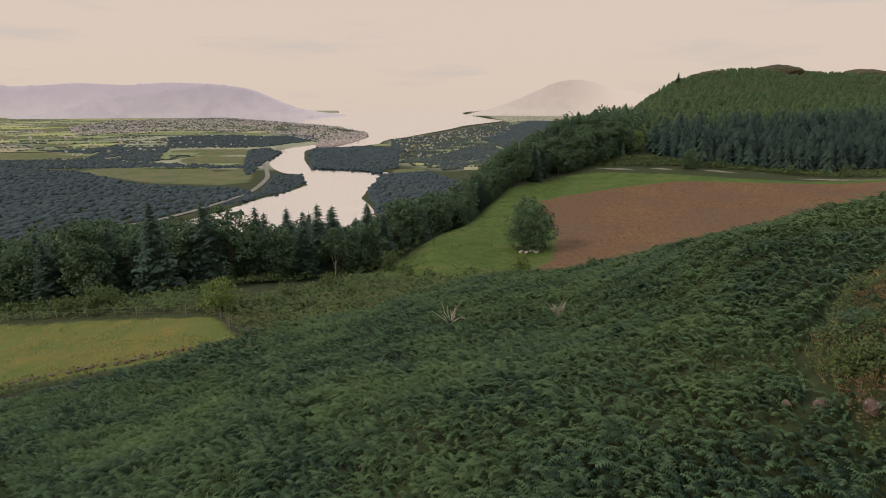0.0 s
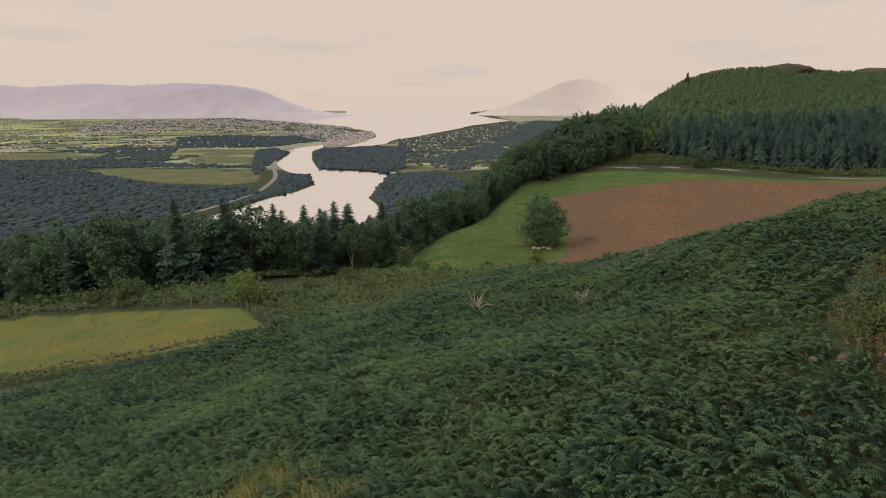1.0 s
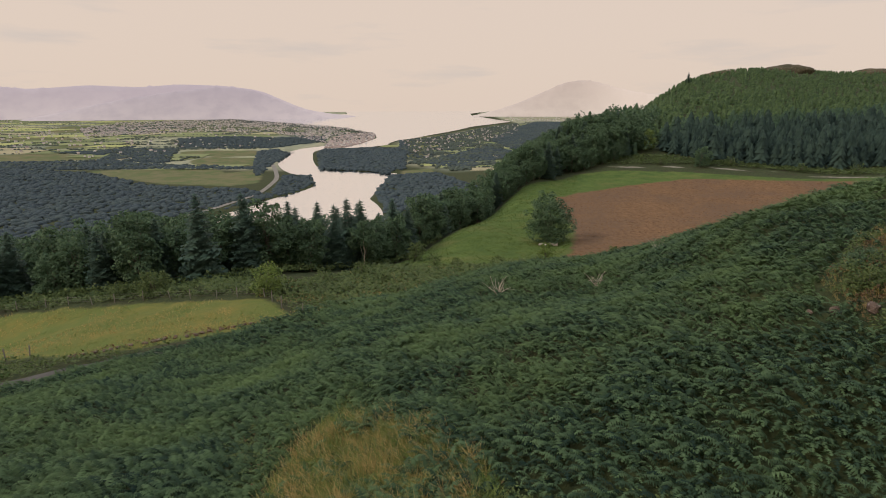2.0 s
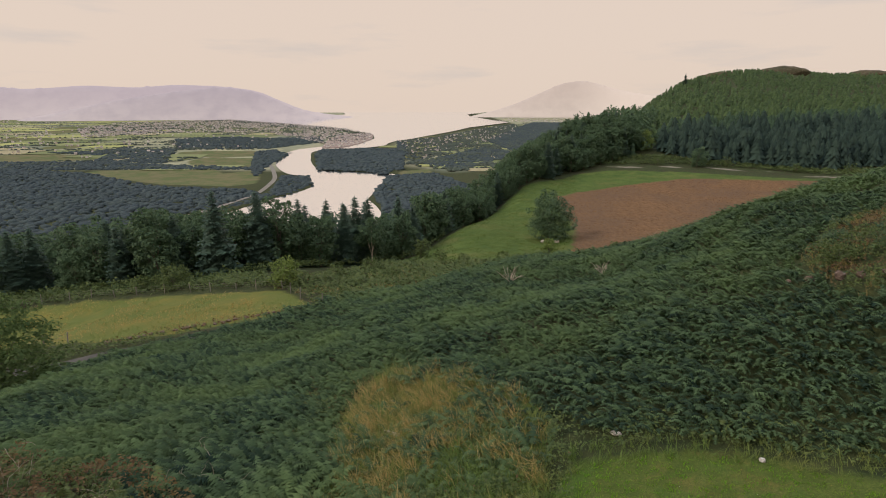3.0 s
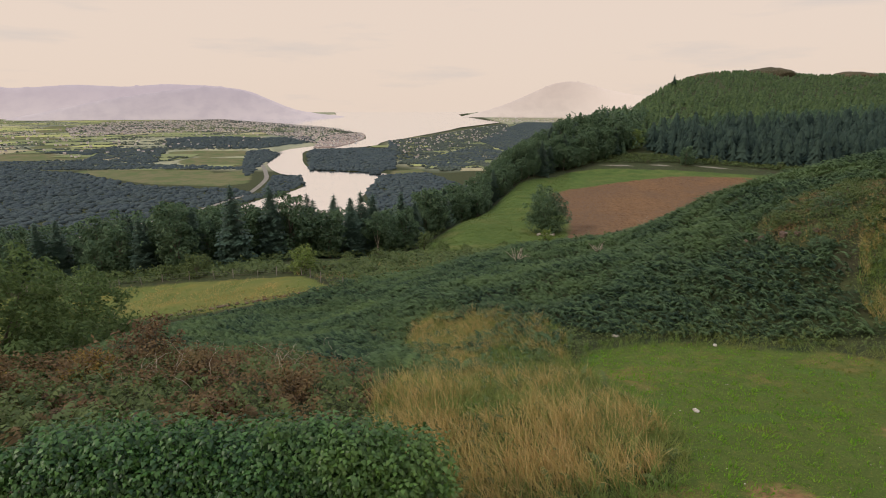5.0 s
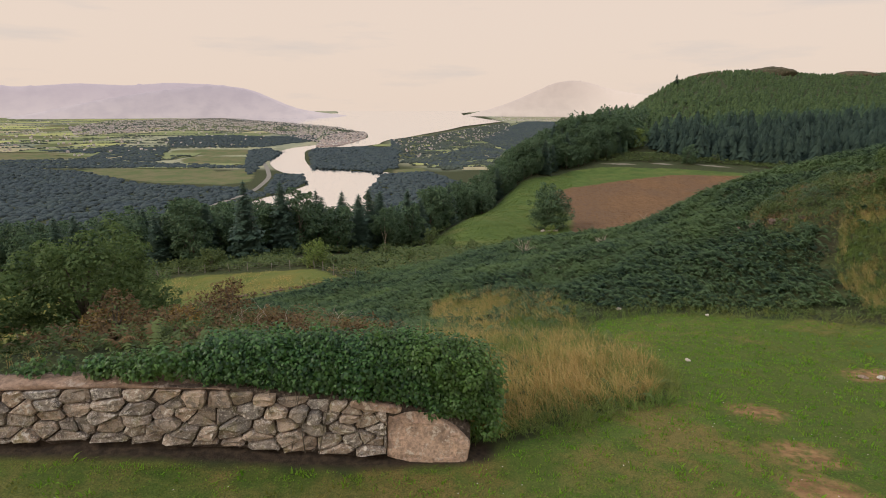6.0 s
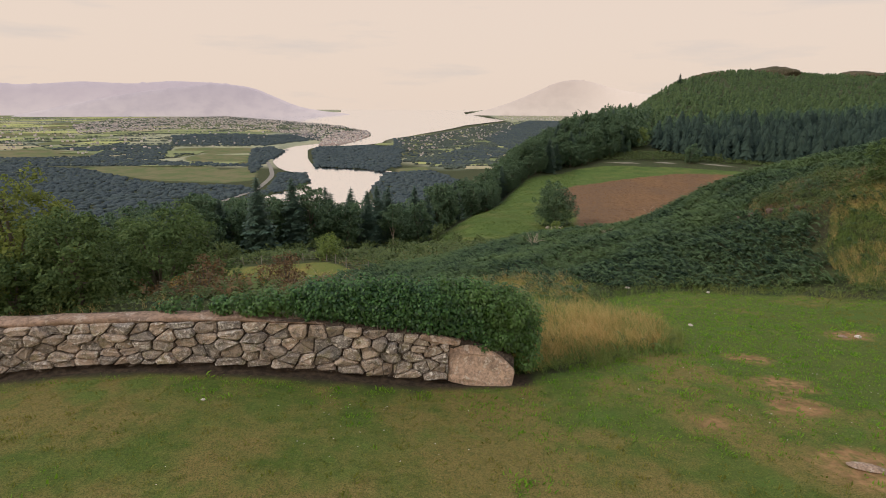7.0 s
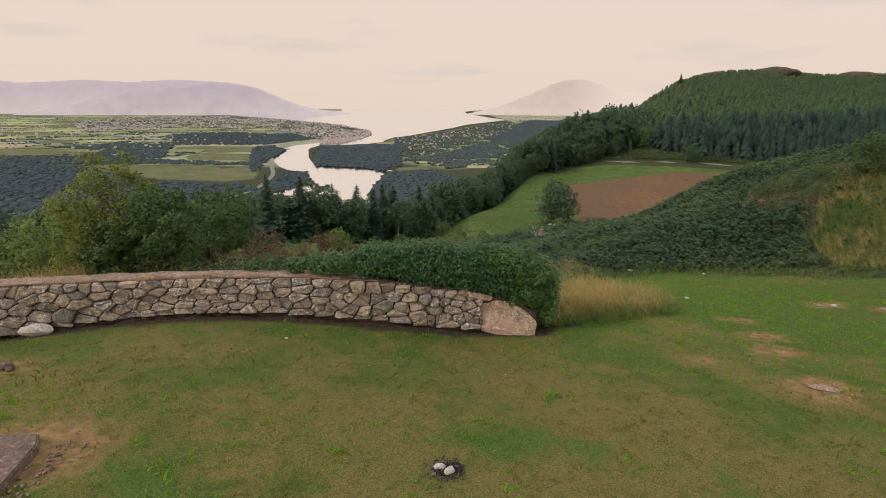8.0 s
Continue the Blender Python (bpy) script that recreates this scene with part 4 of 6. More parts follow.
stuff("young_plantation", [sized(q[order == k], slope_shapes[k], (2.8, 3.4, 4.4)[k], gen, wide=2.3) for k in range(3)], SPRUCE_YOUNG, "young green conifers covering the hill slope", "trees")

NOTCH = [(54, 236), (66, 234), (80, 242), (104, 296), (118, 330), (96, 330), (74, 296), (56, 280)]
q = spaced(NOTCH, 3.2, gen, 5000)
LUMPS = [(0, 0, 0.5, 0.42, 1.0), (0.25, 0.1, 0.38, 0.3, 0.9), (-0.2, 0.2, 0.4, 0.3, 0.9), (0.0, -0.25, 0.42, 0.3, 0.9), (0.05, 0.05, 0.75, 0.26, 1.0)]
notch_shapes = [leaf_cloud(LUMPS, 170, 0.12, np.random.default_rng(60 + k)) for k in range(2)]
stuff("hill_wood", [sized(q[0::3], far_shapes[0], 8.5, gen, wide=1.5), sized(q[1::3], notch_shapes[0], 9.5, gen), sized(q[2::3], notch_shapes[1], 8.5, gen)], BROADLEAF, "mixed green wood on the hill's shoulder", "trees")

# ---- woods, hedges and houses of the valley ----
WOODS = [
    ([(-2500, 2470), (-1920, 2380), (-1530, 2270), (-980, 1840), (-650, 1770), (-590, 1680), (-650, 1360), (-740, 1140), (-830, 960), (-1300, 850)], 0.00588, 12.6),
    ([(-2420, 2740), (-1770, 2770), (-1280, 2580), (-860, 2470), (-860, 2400), (-1440, 2410), (-2070, 2350)], 0.0056, 12.6),
    ([(-2460, 5010), (-2110, 5440), (-1620, 5110), (-1230, 5440), (-1020, 4490), (-1150, 4000), (-1220, 3710), (-1820, 3710)], 0.00154, 16.8),
    ([(-660, 2170), (-550, 2145), (-485, 1920), (-500, 1712), (-552, 1560), (-590, 1400), (-600, 1500), (-575, 1740), (-620, 1970)], 0.0084, 10.9),
    ([(-780, 3240), (-830, 3600), (-560, 3760), (-350, 3710), (-260, 3080), (-240, 2340), (-260, 2210), (-340, 2330), (-570, 2400)], 0.00588, 14.3),
    ([(330, 4600), (560, 5900), (1020, 8300), (1750, 11600), (2900, 11000), (1700, 5600), (420, 3300)], 0.0026, 15.0),
    ([(-120, 2660), (-60, 3000), (260, 3900), (420, 3300), (60, 2380)], 0.0045, 13.0),
    ([(-1800, 2770), (-2200, 3710), (-1820, 3710), (-1400, 2700)], 0.0028, 14.3),
    ([(-1190, 3410), (-1160, 3650), (-960, 3300), (-850, 2600), (-770, 2200), (-760, 2140), (-880, 2430)], 0.0056, 13.4),
    ([(-430, 4700), (-320, 4130), (-200, 2380), (-230, 2380), (-330, 3550)], 0.0056, 13.4),
    ([(-420, 4700), (-100, 5440), (560, 8190), (1220, 10400), (900, 6540), (0, 3410), (-180, 2630)], 0.0007, 12.0),
    ([(-2510, 3410), (-2260, 3500), (-2250, 3940), (-2010, 3160)], 0.0042, 13.4),
    ([(-238, 1720), (-236, 2160), (-60, 2250), (200, 1510), (-130, 1000), (-130, 1200)], 0.007, 12.6),
]
clumps = [clump(np.random.default_rng(40 + k)) for k in range(3)]


def far_place(q, lift=1.0):
    return np.column_stack(bend(q[:, 0], q[:, 1], np.full(len(q), SEA + lift)))


def shrink(q):
    return shrink_by(np.hypot(q[:, 0], q[:, 1]))


pieces = []
for poly, per, tall in WOODS:
    q = sown(poly, 0.85 * per)
    for k in range(3):
        p = q[k::3]
        pieces.append(strewn(*clumps[k], far_place(p, -1.0), gen.uniform(0, 6.28, len(p)), tall * shrink(p) * gen.uniform(0.75, 1.25, len(p)), stretch=np.column_stack([gen.uniform(1.3, 1.9, len(p)), gen.uniform(1.3, 1.9, len(p)), gen.uniform(0.7, 1.05, len(p))])))
stuff("valley_wood", pieces, HAZED_LEAF, "dark broadleaf woods on the valley floor beside the river", "trees", smooth=True)

TOWN = [(-5150, 7700), (-7000, 11930), (-5950, 15460), (-3480, 11410), (-1470, 7940), (-790, 5800), (-720, 4750), (-950, 4250), (-2140, 6540), (-3190, 6540), (-3450, 5220)]
COAST = [(-420, 4650), (-100, 5440), (560, 8190), (1220, 10400), (900, 6540), (0, 3410), (-180, 2630)]
QUAY = [(-877, 3830), (-1096, 5113), (-1155, 6222), (-926, 6375), (-757, 5676), (-690, 5014), (-700, 4337), (-745, 3890)]


def free_of(q, polys, by):
    return np.max([inside_by(p, q[:, 0], q[:, 1]) for p in polys], 0) < by


def farmland(area, bearings, start, end, wide, deep, open_share):
    """A patchwork of fields in rows across the valley, and the hedge trees that stand along their edges."""
    quads, hedge = [], []
    d = start
    while d < end:
        grow = (d / 2500) ** 0.95
        d2 = d + deep * grow * gen.uniform(0.6, 1.4)
        x = bearings[0] * d
        while x < bearings[1] * d2:
            w = wide * grow * gen.uniform(0.45, 1.6)
            slant = gen.normal(0, 0.12, 2) * w
            wave = [30 * grow * math.sin(k / (260 * grow) + d) for k in (x, x + w)]
            c = np.array([(x, d + wave[0]), (x + w, d + wave[1]), (x + w + slant[1], d2 + wave[1]), (x + slant[0], d2 + wave[0])])
            x += w
            mid = c.mean(0)[None]
            if inside_by(area, mid[:, 0], mid[:, 1])[0] < 20 or not free_of(c, WATERSIDE + [QUAY], -15).all():
                continue
            wooded = gen.random() > open_share
            if not wooded and free_of(mid, MEADOWS, 0)[0] and free_of(c, [w[0] for w in WOODS[:3]], 40).all():
                quads.append(c)
            step_ = 13.0 * (d / 2500) ** 0.7
            for e in (0, 3):
                p, q = c[e], c[(e + 1) % 4]
                n = max(2, int(np.hypot(*(q - p)) / step_))
                t = (np.arange(n) + gen.uniform(-0.3, 0.3, n)) / n
                line = p + (q - p) * t[:, None] + gen.normal(0, 2.5, (n, 2))
                hedge.append(line[gen.random(n) < gen.choice([0.3, 0.7, 1.0])])
            if wooded:
                n = int(60 * gen.uniform(0.5, 1.4))
                a, b = gen.random((n, 1)), gen.random((n, 1))
                hedge.append(c[0] * (1 - a) * (1 - b) + c[1] * a * (1 - b) + c[2] * a * b + c[3] * (1 - a) * b)
        d = d2
    return quads, np.concatenate(hedge)


quads, trees = [], []
for args in ((PLAINS[0], (-1.15, -0.08), 2380, 16000, 250, 210, 0.76), (PLAINS[1], (-0.13, 0.20), 2300, 11000, 110, 120, 0.45)):
    more, hedge = farmland(*args)
    quads += more
    ok = free_of(hedge, MEADOWS + WATERSIDE + [QUAY], -10) & (inside_by(args[0], hedge[:, 0], hedge[:, 1]) > 10)
    trees.append(hedge[ok])
for poly, per in ((TOWN, 0.00036), (COAST, 0.0007)):
    trees.append(sown(poly, per))
c = np.concatenate(quads)
stuff("valley_fields", [(far_place(c, 4.6), np.arange(len(c)).reshape(-1, 4))], FIELDS, "patchwork of small green and yellow far fields", "fields")
q = np.concatenate(trees)
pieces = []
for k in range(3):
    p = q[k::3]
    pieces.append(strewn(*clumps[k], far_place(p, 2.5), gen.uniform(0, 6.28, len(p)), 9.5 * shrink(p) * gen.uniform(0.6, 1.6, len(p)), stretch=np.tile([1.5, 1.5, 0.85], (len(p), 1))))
stuff("valley_hedges", pieces, HAZED_HEDGE, "hedgerows and scattered trees between small far fields", "hedges", smooth=True)

bm = bmesh.new()
rows = [[bm.verts.new(p) for p in far_place(np.array(QUAY, float), up)] for up in (0.0, 4.2)]
bm.faces.new(rows[1][::-1])
for k in range(len(QUAY)):
    j = (k + 1) % len(QUAY)
    bm.faces.new((rows[0][j], rows[0][k], rows[1][k], rows[1][j]))
bmesh.ops.recalc_face_normals(bm, faces=bm.faces)
tagged(part("quay", bm, SCREE), "pinkish paved harbour quay at the far town's point", "quay", kind="structure")

HOUSE = (np.array([(-0.5, -0.35, 0), (0.5, -0.35, 0), (0.5, 0.35, 0), (-0.5, 0.35, 0), (-0.5, -0.35, 0.5), (0.5, -0.35, 0.5), (0.5, 0.35, 0.5), (-0.5, 0.35, 0.5), (-0.5, 0, 0.8), (0.5, 0, 0.8)]),
         np.array([(0, 1, 5), (0, 5, 4), (2, 3, 7), (2, 7, 6), (1, 2, 6), (1, 6, 5), (3, 0, 4), (3, 4, 7), (5, 6, 9), (7, 4, 8)]),
         np.array([(4, 5, 9), (4, 9, 8), (6, 7, 8), (6, 8, 9)]))
FARMS = [(-2400, 2800), (-1300, 3200), (-1700, 6000), (-5000, 9000), (-14000, 17000), (-16000, 17500)]
FAR_SHORE = [(1150, 13200), (1350, 11900), (2200, 11400), (2900, 11600), (4300, 18000), (3300, 20500), (1900, 19000)]
spots = [(TOWN, 2600), (FARMS, 240), (QUAY, 150), (FAR_SHORE, 260)]
walls, roofs = [], []
for poly, count in spots:
    p = np.array(poly, float)
    q = np.zeros((0, 2))
    while len(q) < count:
        d = np.exp(gen.uniform(np.log(p[:, 1].min()), np.log(p[:, 1].max()), 4000))
        u = gen.uniform((p[:, 0] / p[:, 1]).min(), (p[:, 0] / p[:, 1]).max(), 4000)
        c = np.column_stack([u * d, d])
        c = c[(inside_by(poly, c[:, 0], c[:, 1]) > 5) & (fuzz(c[:, 0], c[:, 1], 160, 1.0) > -0.15)]
        q = np.vstack([q, c])
    q = q[:count]
    size = 11.5 * shrink(q) * (np.hypot(q[:, 0], q[:, 1]) / 4000) ** 0.35 * gen.uniform(0.7, 1.5, count)
    yaw = gen.choice([0.2, 1.7], count) + gen.normal(0, 0.3, count)
    place = far_place(q, 4.6)
    walls.append(strewn(HOUSE[0], HOUSE[1], place, yaw, size))
    roofs.append(strewn(HOUSE[0] * 1.04, HOUSE[2], place, yaw, size))
stuff("town_houses", walls, WALL_WHITE, "hundreds of small pale houses of a far waterside town", "houses")
stuff("town_roofs", roofs, ROOF_SLATE, "slate and tile roofs of a far waterside town", "roofs")



def house(m):
    """A small gabled house with walls, a roof and a chimney, one metre long until it is scaled."""
    ob = thing("house", m, "small pale rendered house with a dark pitched roof near the shore", "house", "houses along the shore")
    bm = bmesh.new()
    v = [bm.verts.new(p) for p in HOUSE[0]]
    for f in ((0, 1, 5, 4), (2, 3, 7, 6), (1, 2, 6, 9, 5), (3, 0, 4, 8, 7)):
        bm.faces.new([v[k] for k in f])
    part("wall", bm, WALL_WHITE, ob)
    bm = bmesh.new()
    lo, hi = [], []
    for up, store in ((0.0, lo), (0.05, hi)):
        for x in (-0.56, 0.56):
            store.append([bm.verts.new((x, -0.42, 0.44 + up)), bm.verts.new((x, 0, 0.80 + up)), bm.verts.new((x, 0.42, 0.44 + up))])
    for k in (0, 1):
        bm.faces.new((hi[0][k], hi[1][k], hi[1][k + 1], hi[0][k + 1]))
        bm.faces.new((lo[0][k + 1], lo[1][k + 1], lo[1][k], lo[0][k]))
        for e in (0, 1):
            bm.faces.new((lo[e][k], lo[e][k + 1], hi[e][k + 1], hi[e][k]))
    for k in (0, 2):
        bm.faces.new((lo[0][k], lo[1][k], hi[1][k], hi[0][k]))
    part("roof", bm, ROOF_SLATE, ob)
    bm = bmesh.new()
    bmesh.ops.create_cube(bm, size=1, matrix=Matrix.Translation((0.38, 0, 0.88)) @ Matrix.Diagonal((0.09, 0.14, 0.26, 1)))
    part("chimney", bm, WALL_WHITE, ob)
    return ob


gen_h = np.random.default_rng(303)
first = None
for k in range(130):
    while True:
        d = math.exp(gen_h.uniform(math.log(2700), math.log(9000)))
        c = np.array([[gen_h.uniform(-0.12, 0.12) * d, d]])
        if inside_by(COAST, c[:, 0], c[:, 1])[0] > 12:
            break
    at = far_place(c, 4.6)[0]
    size = 12.5 * shrink(c)[0] * (d / 4000) ** 0.35 * gen_h.uniform(0.75, 1.3)
    m = Matrix.Translation(at) @ pose(0, 0, 0, 0, 0, gen_h.choice([10, 95]) + gen_h.normal(0, 15)) @ Matrix.Diagonal((size, size, size, 1))
    if first is None:
        first = house(m)
    else:
        other = copy_thing(first, Matrix())
        other.matrix_basis = m


# ---- rocky knolls on the hill's crest ----
def knoll(x, y, wide, tall, seed):
    bm = bmesh.new()
    bmesh.ops.create_icosphere(bm, subdivisions=4, radius=1)
    off = Vector((seed, seed * 2.3, 0))
    for v in bm.verts:
        k = 1 + 0.16 * noise.noise(v.co * 1.6 + off) + 0.10 * noise.noise(v.co * 4.5 + off)
        v.co = Vector((v.co.x * wide * k, v.co.y * wide * 0.8 * k, v.co.z * tall * k))
    ob = part("rocky_knoll", bm, HEATH_ROCK, smooth=True)
    ob.matrix_basis = pose(x, y, height(x, y)[0] - 1.5)
    tagged(ob, "brown heathery rock knoll on the hill's crest", "knoll", kind="structure")


knoll(282, 486, 21, 7.5, 1.0)
knoll(360, 490, 22, 6.0, 2.0)
knoll(222, 470, 16, 4.0, 3.0)
crest_tree = spruce_thing(9, SPRUCE, "lone tall spruce on the bare crest of the hill", "")
set_at(crest_tree, 184.8, 450.0, 0.62, 0)


# ---- undergrowth of the hillside ----
def frond_shape(pairs=9):
    """One bracken frond: a rising stalk whose blade arches over and droops at the tip, with tapering leaflets on both sides, all in one piece."""
    v, f = [], []

    def spine(t):
        return 1.05 * t - 0.08 * t * t, 0.43 * math.sin(math.pi * 0.77 * t) + 0.03

    for k in range(pairs + 1):
        x, z = spine(k / pairs)
        v.append((x, 0.0, z))
    for k in range(pairs):
        t = (k + 0.4) / pairs
        long = 0.31 * min(1.0, 0.30 + 3.0 * t) * (1 - t) ** 0.8 + 0.03
        x, z = spine(t)
        for side in (-1, 1):
            b = len(v)
            v.append((x + 0.30 * long, side * long, z - 0.28 * long - 0.05 * (k % 2)))
            f.append((k, k + 1, b) if side < 0 else (k + 1, k, b))
    return np.array(v), np.array(f)


FROND = frond_shape()
FROND_MID = frond_shape(6)
FROND_FAR = frond_shape(5)
BRACKEN_AREA = [(-33, 24), (-37, 31), (-33, 37), (-27, 40), (-20, 46), (-15, 55), (-8, 64), (8, 70), (24, 68), (44, 58), (46, 34), (34, 16), (24, 9), (15, 5.5), (9, 2.2), (6, 2.4),
                (2.6, 3.8), (-0.6, 4.8), (-2.2, 7.5), (-5, 12), (-8, 13.5), (-8.6, 9), (-8.0, 4), (-8.2, 0.4), (-9.2, -1.6), (-10.8, 0.4), (-12.2, 2.4), (-16, 4.6), (-20, 7), (-25, 10), (-30, 17)]
HEATH = [(8.6, 9.6), (11, 7.6), (17, 7.5), (26, 14), (24, 21), (15, 19), (10, 14)]
RIGHT_GRASS = [(7.6, 1.2), (12, -2.2), (20, -4), (26, 3), (24, 10), (17, 12.5), (13, 10.5), (10.6, 7.5), (8.4, 4.2)]
TALL_GRASS = [(-7.0, -8.3), (-5.7, -7.5), (-2.9, -6.0), (-1.9, -3.8), (-2.3, 0), (-2.5, 2.4), (-1.9, 5.5), (-2.4, 9), (-4.4, 12), (-7.4, 14.5), (-8.4, 9), (-7.6, 3), (-8.4, -3), (-8.0, -7)]
RUST = [(-25, 1), (-22, 6), (-15, 4), (-12, 3.2), (-9.8, 1.4), (-8.4, -0.8), (-8.4, -5), (-9.5, -7.6), (-13, -8.0), (-16, -7.4), (-17, -4), (-20, -2)]


def gappy(q, area, lo=0.15):
    keep = fuzz(q[:, 0], q[:, 1], 1.1, 0.3) + 0.5 * fuzz(q[:, 0], q[:, 1], 0.45, 2.0) > -0.85 + lo
    return q[keep]


def bracken(area, per, shape, size, gen, wind=math.pi, swing=1.0, lift=0.12, band=None, gaps=0.15):
    q = gappy(sown(area, per), area, gaps)
    if band:
        q = q[(q[:, 1] >= band[0]) & (q[:, 1] < band[1])]
        thin = np.maximum(inside_by(HEATH, q[:, 0], q[:, 1]), inside_by(RIGHT_GRASS, q[:, 0], q[:, 1]) + 0.6)
        q = q[(thin + 0.8 * fuzz(q[:, 0], q[:, 1], 0.8, 2.2) < 0) | (gen.random(len(q)) < 0.06)]
    n = len(q)
    mound = 0.8 * fuzz(q[:, 0], q[:, 1], 1.5, 0.7) + 0.7 * fuzz(q[:, 0], q[:, 1], 0.5, 4.0) + 0.5 * fuzz(q[:, 0], q[:, 1], 4.0, 1.9)
    s = size * (1 + 0.25 * mound) * gen.uniform(0.7, 1.25, n)
    p = on_ground(q, lift) + np.column_stack([np.zeros(n), np.zeros(n), 0.32 * size * mound + gen.uniform(-0.12, 0.12, n) * size])
    heading = wind + 0.35 + 0.45 * fuzz(q[:, 0], q[:, 1], 1.2, 3.3) + gen.normal(0, swing, n)
    return strewn(*shape, p, heading, s, gen.normal(0.10, 0.24, n), gen.uniform(0, 6.28, n))


pieces = []
for y0, y1, per, size, shape in ((0, 14, 46, 0.47, FROND), (14, 24, 32, 0.54, FROND), (24, 40, 24, 0.56, FROND_MID), (40, 72, 15, 0.72, FROND_FAR)):
    pieces.append(bracken(BRACKEN_AREA, per, shape, size, gen, swing=0.80, band=(y0, y1), gaps=-0.7))
pieces.append(bracken([(-9.2, 1.0), (-3.2, 1.0), (-1.6, 6), (-2.2, 9), (-4, 13), (-7.4, 15.5), (-9.6, 9)], 26, FROND, 0.5, gen, swing=1.4, gaps=0.75))
stuff("bracken", pieces, BRACKEN, "dense waist-high green bracken leaning in the wind on the slope", "bracken")


def thicket(area, per, leaf, tall, gen, keep=None):
    """Small leaves massed over uneven low mounds."""
    q = sown(area, per)
    if keep is not None:
        q = q[keep(q[:, 0], q[:, 1])]
    n = len(q)
    mound = 0.55 + 0.35 * fuzz(q[:, 0], q[:, 1], 0.75, 0.9) + 0.3 * fuzz(q[:, 0], q[:, 1], 0.33, 3.0)
    up = np.clip(mound, 0.05, 1.3) * tall * gen.uniform(0.35, 1.05, n) ** 0.6
    return strewn(*LEAF, on_ground(q) + np.column_stack([np.zeros(n), np.zeros(n), up]), gen.uniform(0, 6.28, n), leaf * gen.uniform(0.6, 1.4, n), gen.uniform(0, 1.2, n), gen.uniform(0, 6.28, n))


def patchy(scale, seed, over, sign=1):
    return lambda x, y: sign * (fuzz(x, y, scale, seed) + 0.4 * fuzz(x, y, scale * 0.3, seed + 1)) > over


UPPER_EDGE = [(-14, 56), (-30, 61), (-24, 72), (-17, 98), (-8, 86), (6, 75), (12, 75), (8, 70), (-6, 65)]
HAY_EDGE = [(-84, 67), (-56, 66), (-38, 63), (-28, 60), (-34, 76), (-48, 71), (-62, 74), (-88, 72)]
WOOD_FOOT = [(-130, 58), (-85, 68.5), (-62, 70.5), (-48, 68.5), (-34, 76), (-20, 95), (-14, 102), (-5, 121), (-9, 122), (-18, 106), (-24, 99), (-38, 82), (-48, 74), (-62, 76), (-85, 74), (-130, 64)]
TRACK_VERGE = [(54, 224), (60, 229), (72, 227), (95, 225), (124, 217), (152, 196), (200, 172), (215, 186), (160, 208), (128, 224), (106, 232), (92, 240), (78, 240), (58, 232)]
HAY_CORNER = [(-28, 60), (-18, 63), (-11, 57), (-14, 50), (-19, 46), (-19.5, 49), (-21.5, 53), (-25, 57.5)]
LANE_EDGE = [(-52, 36.5), (-46, 35.2), (-38, 35.6), (-33, 38), (-27, 41), (-37, 39.8), (-48, 42)]
BANK_TOP = [(-21, -10.0), (-17.4, -9.25), (-13.2, -8.8), (-9.6, -8.45), (-8.8, -6.5), (-13, -6), (-20, -7)]
GRASS_BACK = [(-2.0, 2), (-1.4, 6), (-2.4, 9), (-6, 13), (-9.6, 16), (-12, 9), (-9.5, 3), (-6, 1)]
LAWN_EDGE = [(-2.4, 2.6), (-1.8, 6), (0.6, 5.4), (3, 4.6), (6, 3.2), (8.6, 1.4), (8.2, 0), (5.8, 2.0), (2.6, 3.3), (0.4, 3.9), (-1.4, 3.8)]
stuff("rusty_bracken", [thicket(RUST, 230, 0.075, 1.0, gen, patchy(0.8, 0.4, 0.02)), thicket(HEATH, 150, 0.085, 0.6, gen, patchy(1.2, 1.4, 0.15)), thicket([(12, 7.4), (13.6, 7.2), (15.6, 10.4), (14.4, 12), (13, 10)], 150, 0.08, 0.22, gen), bracken(RUST, 5, FROND, 0.4, gen, swing=1.6),
                        thicket(GRASS_BACK, 40, 0.07, 0.4, gen, patchy(0.8, 2.4, 0.35)), thicket(UPPER_EDGE, 2.0, 0.3, 0.6, gen, patchy(3, 2.0, 0.2)), thicket(HAY_CORNER, 10, 0.2, 0.7, gen, patchy(2, 1.0, 0.1)), thicket([(-38, 39.6), (-19, 46.6), (-20, 48.4), (-38, 41.6)], 9, 0.2, 0.5, gen)],
      BRACKEN_BROWN, "dying brown bracken and heather among green growth", "bracken")
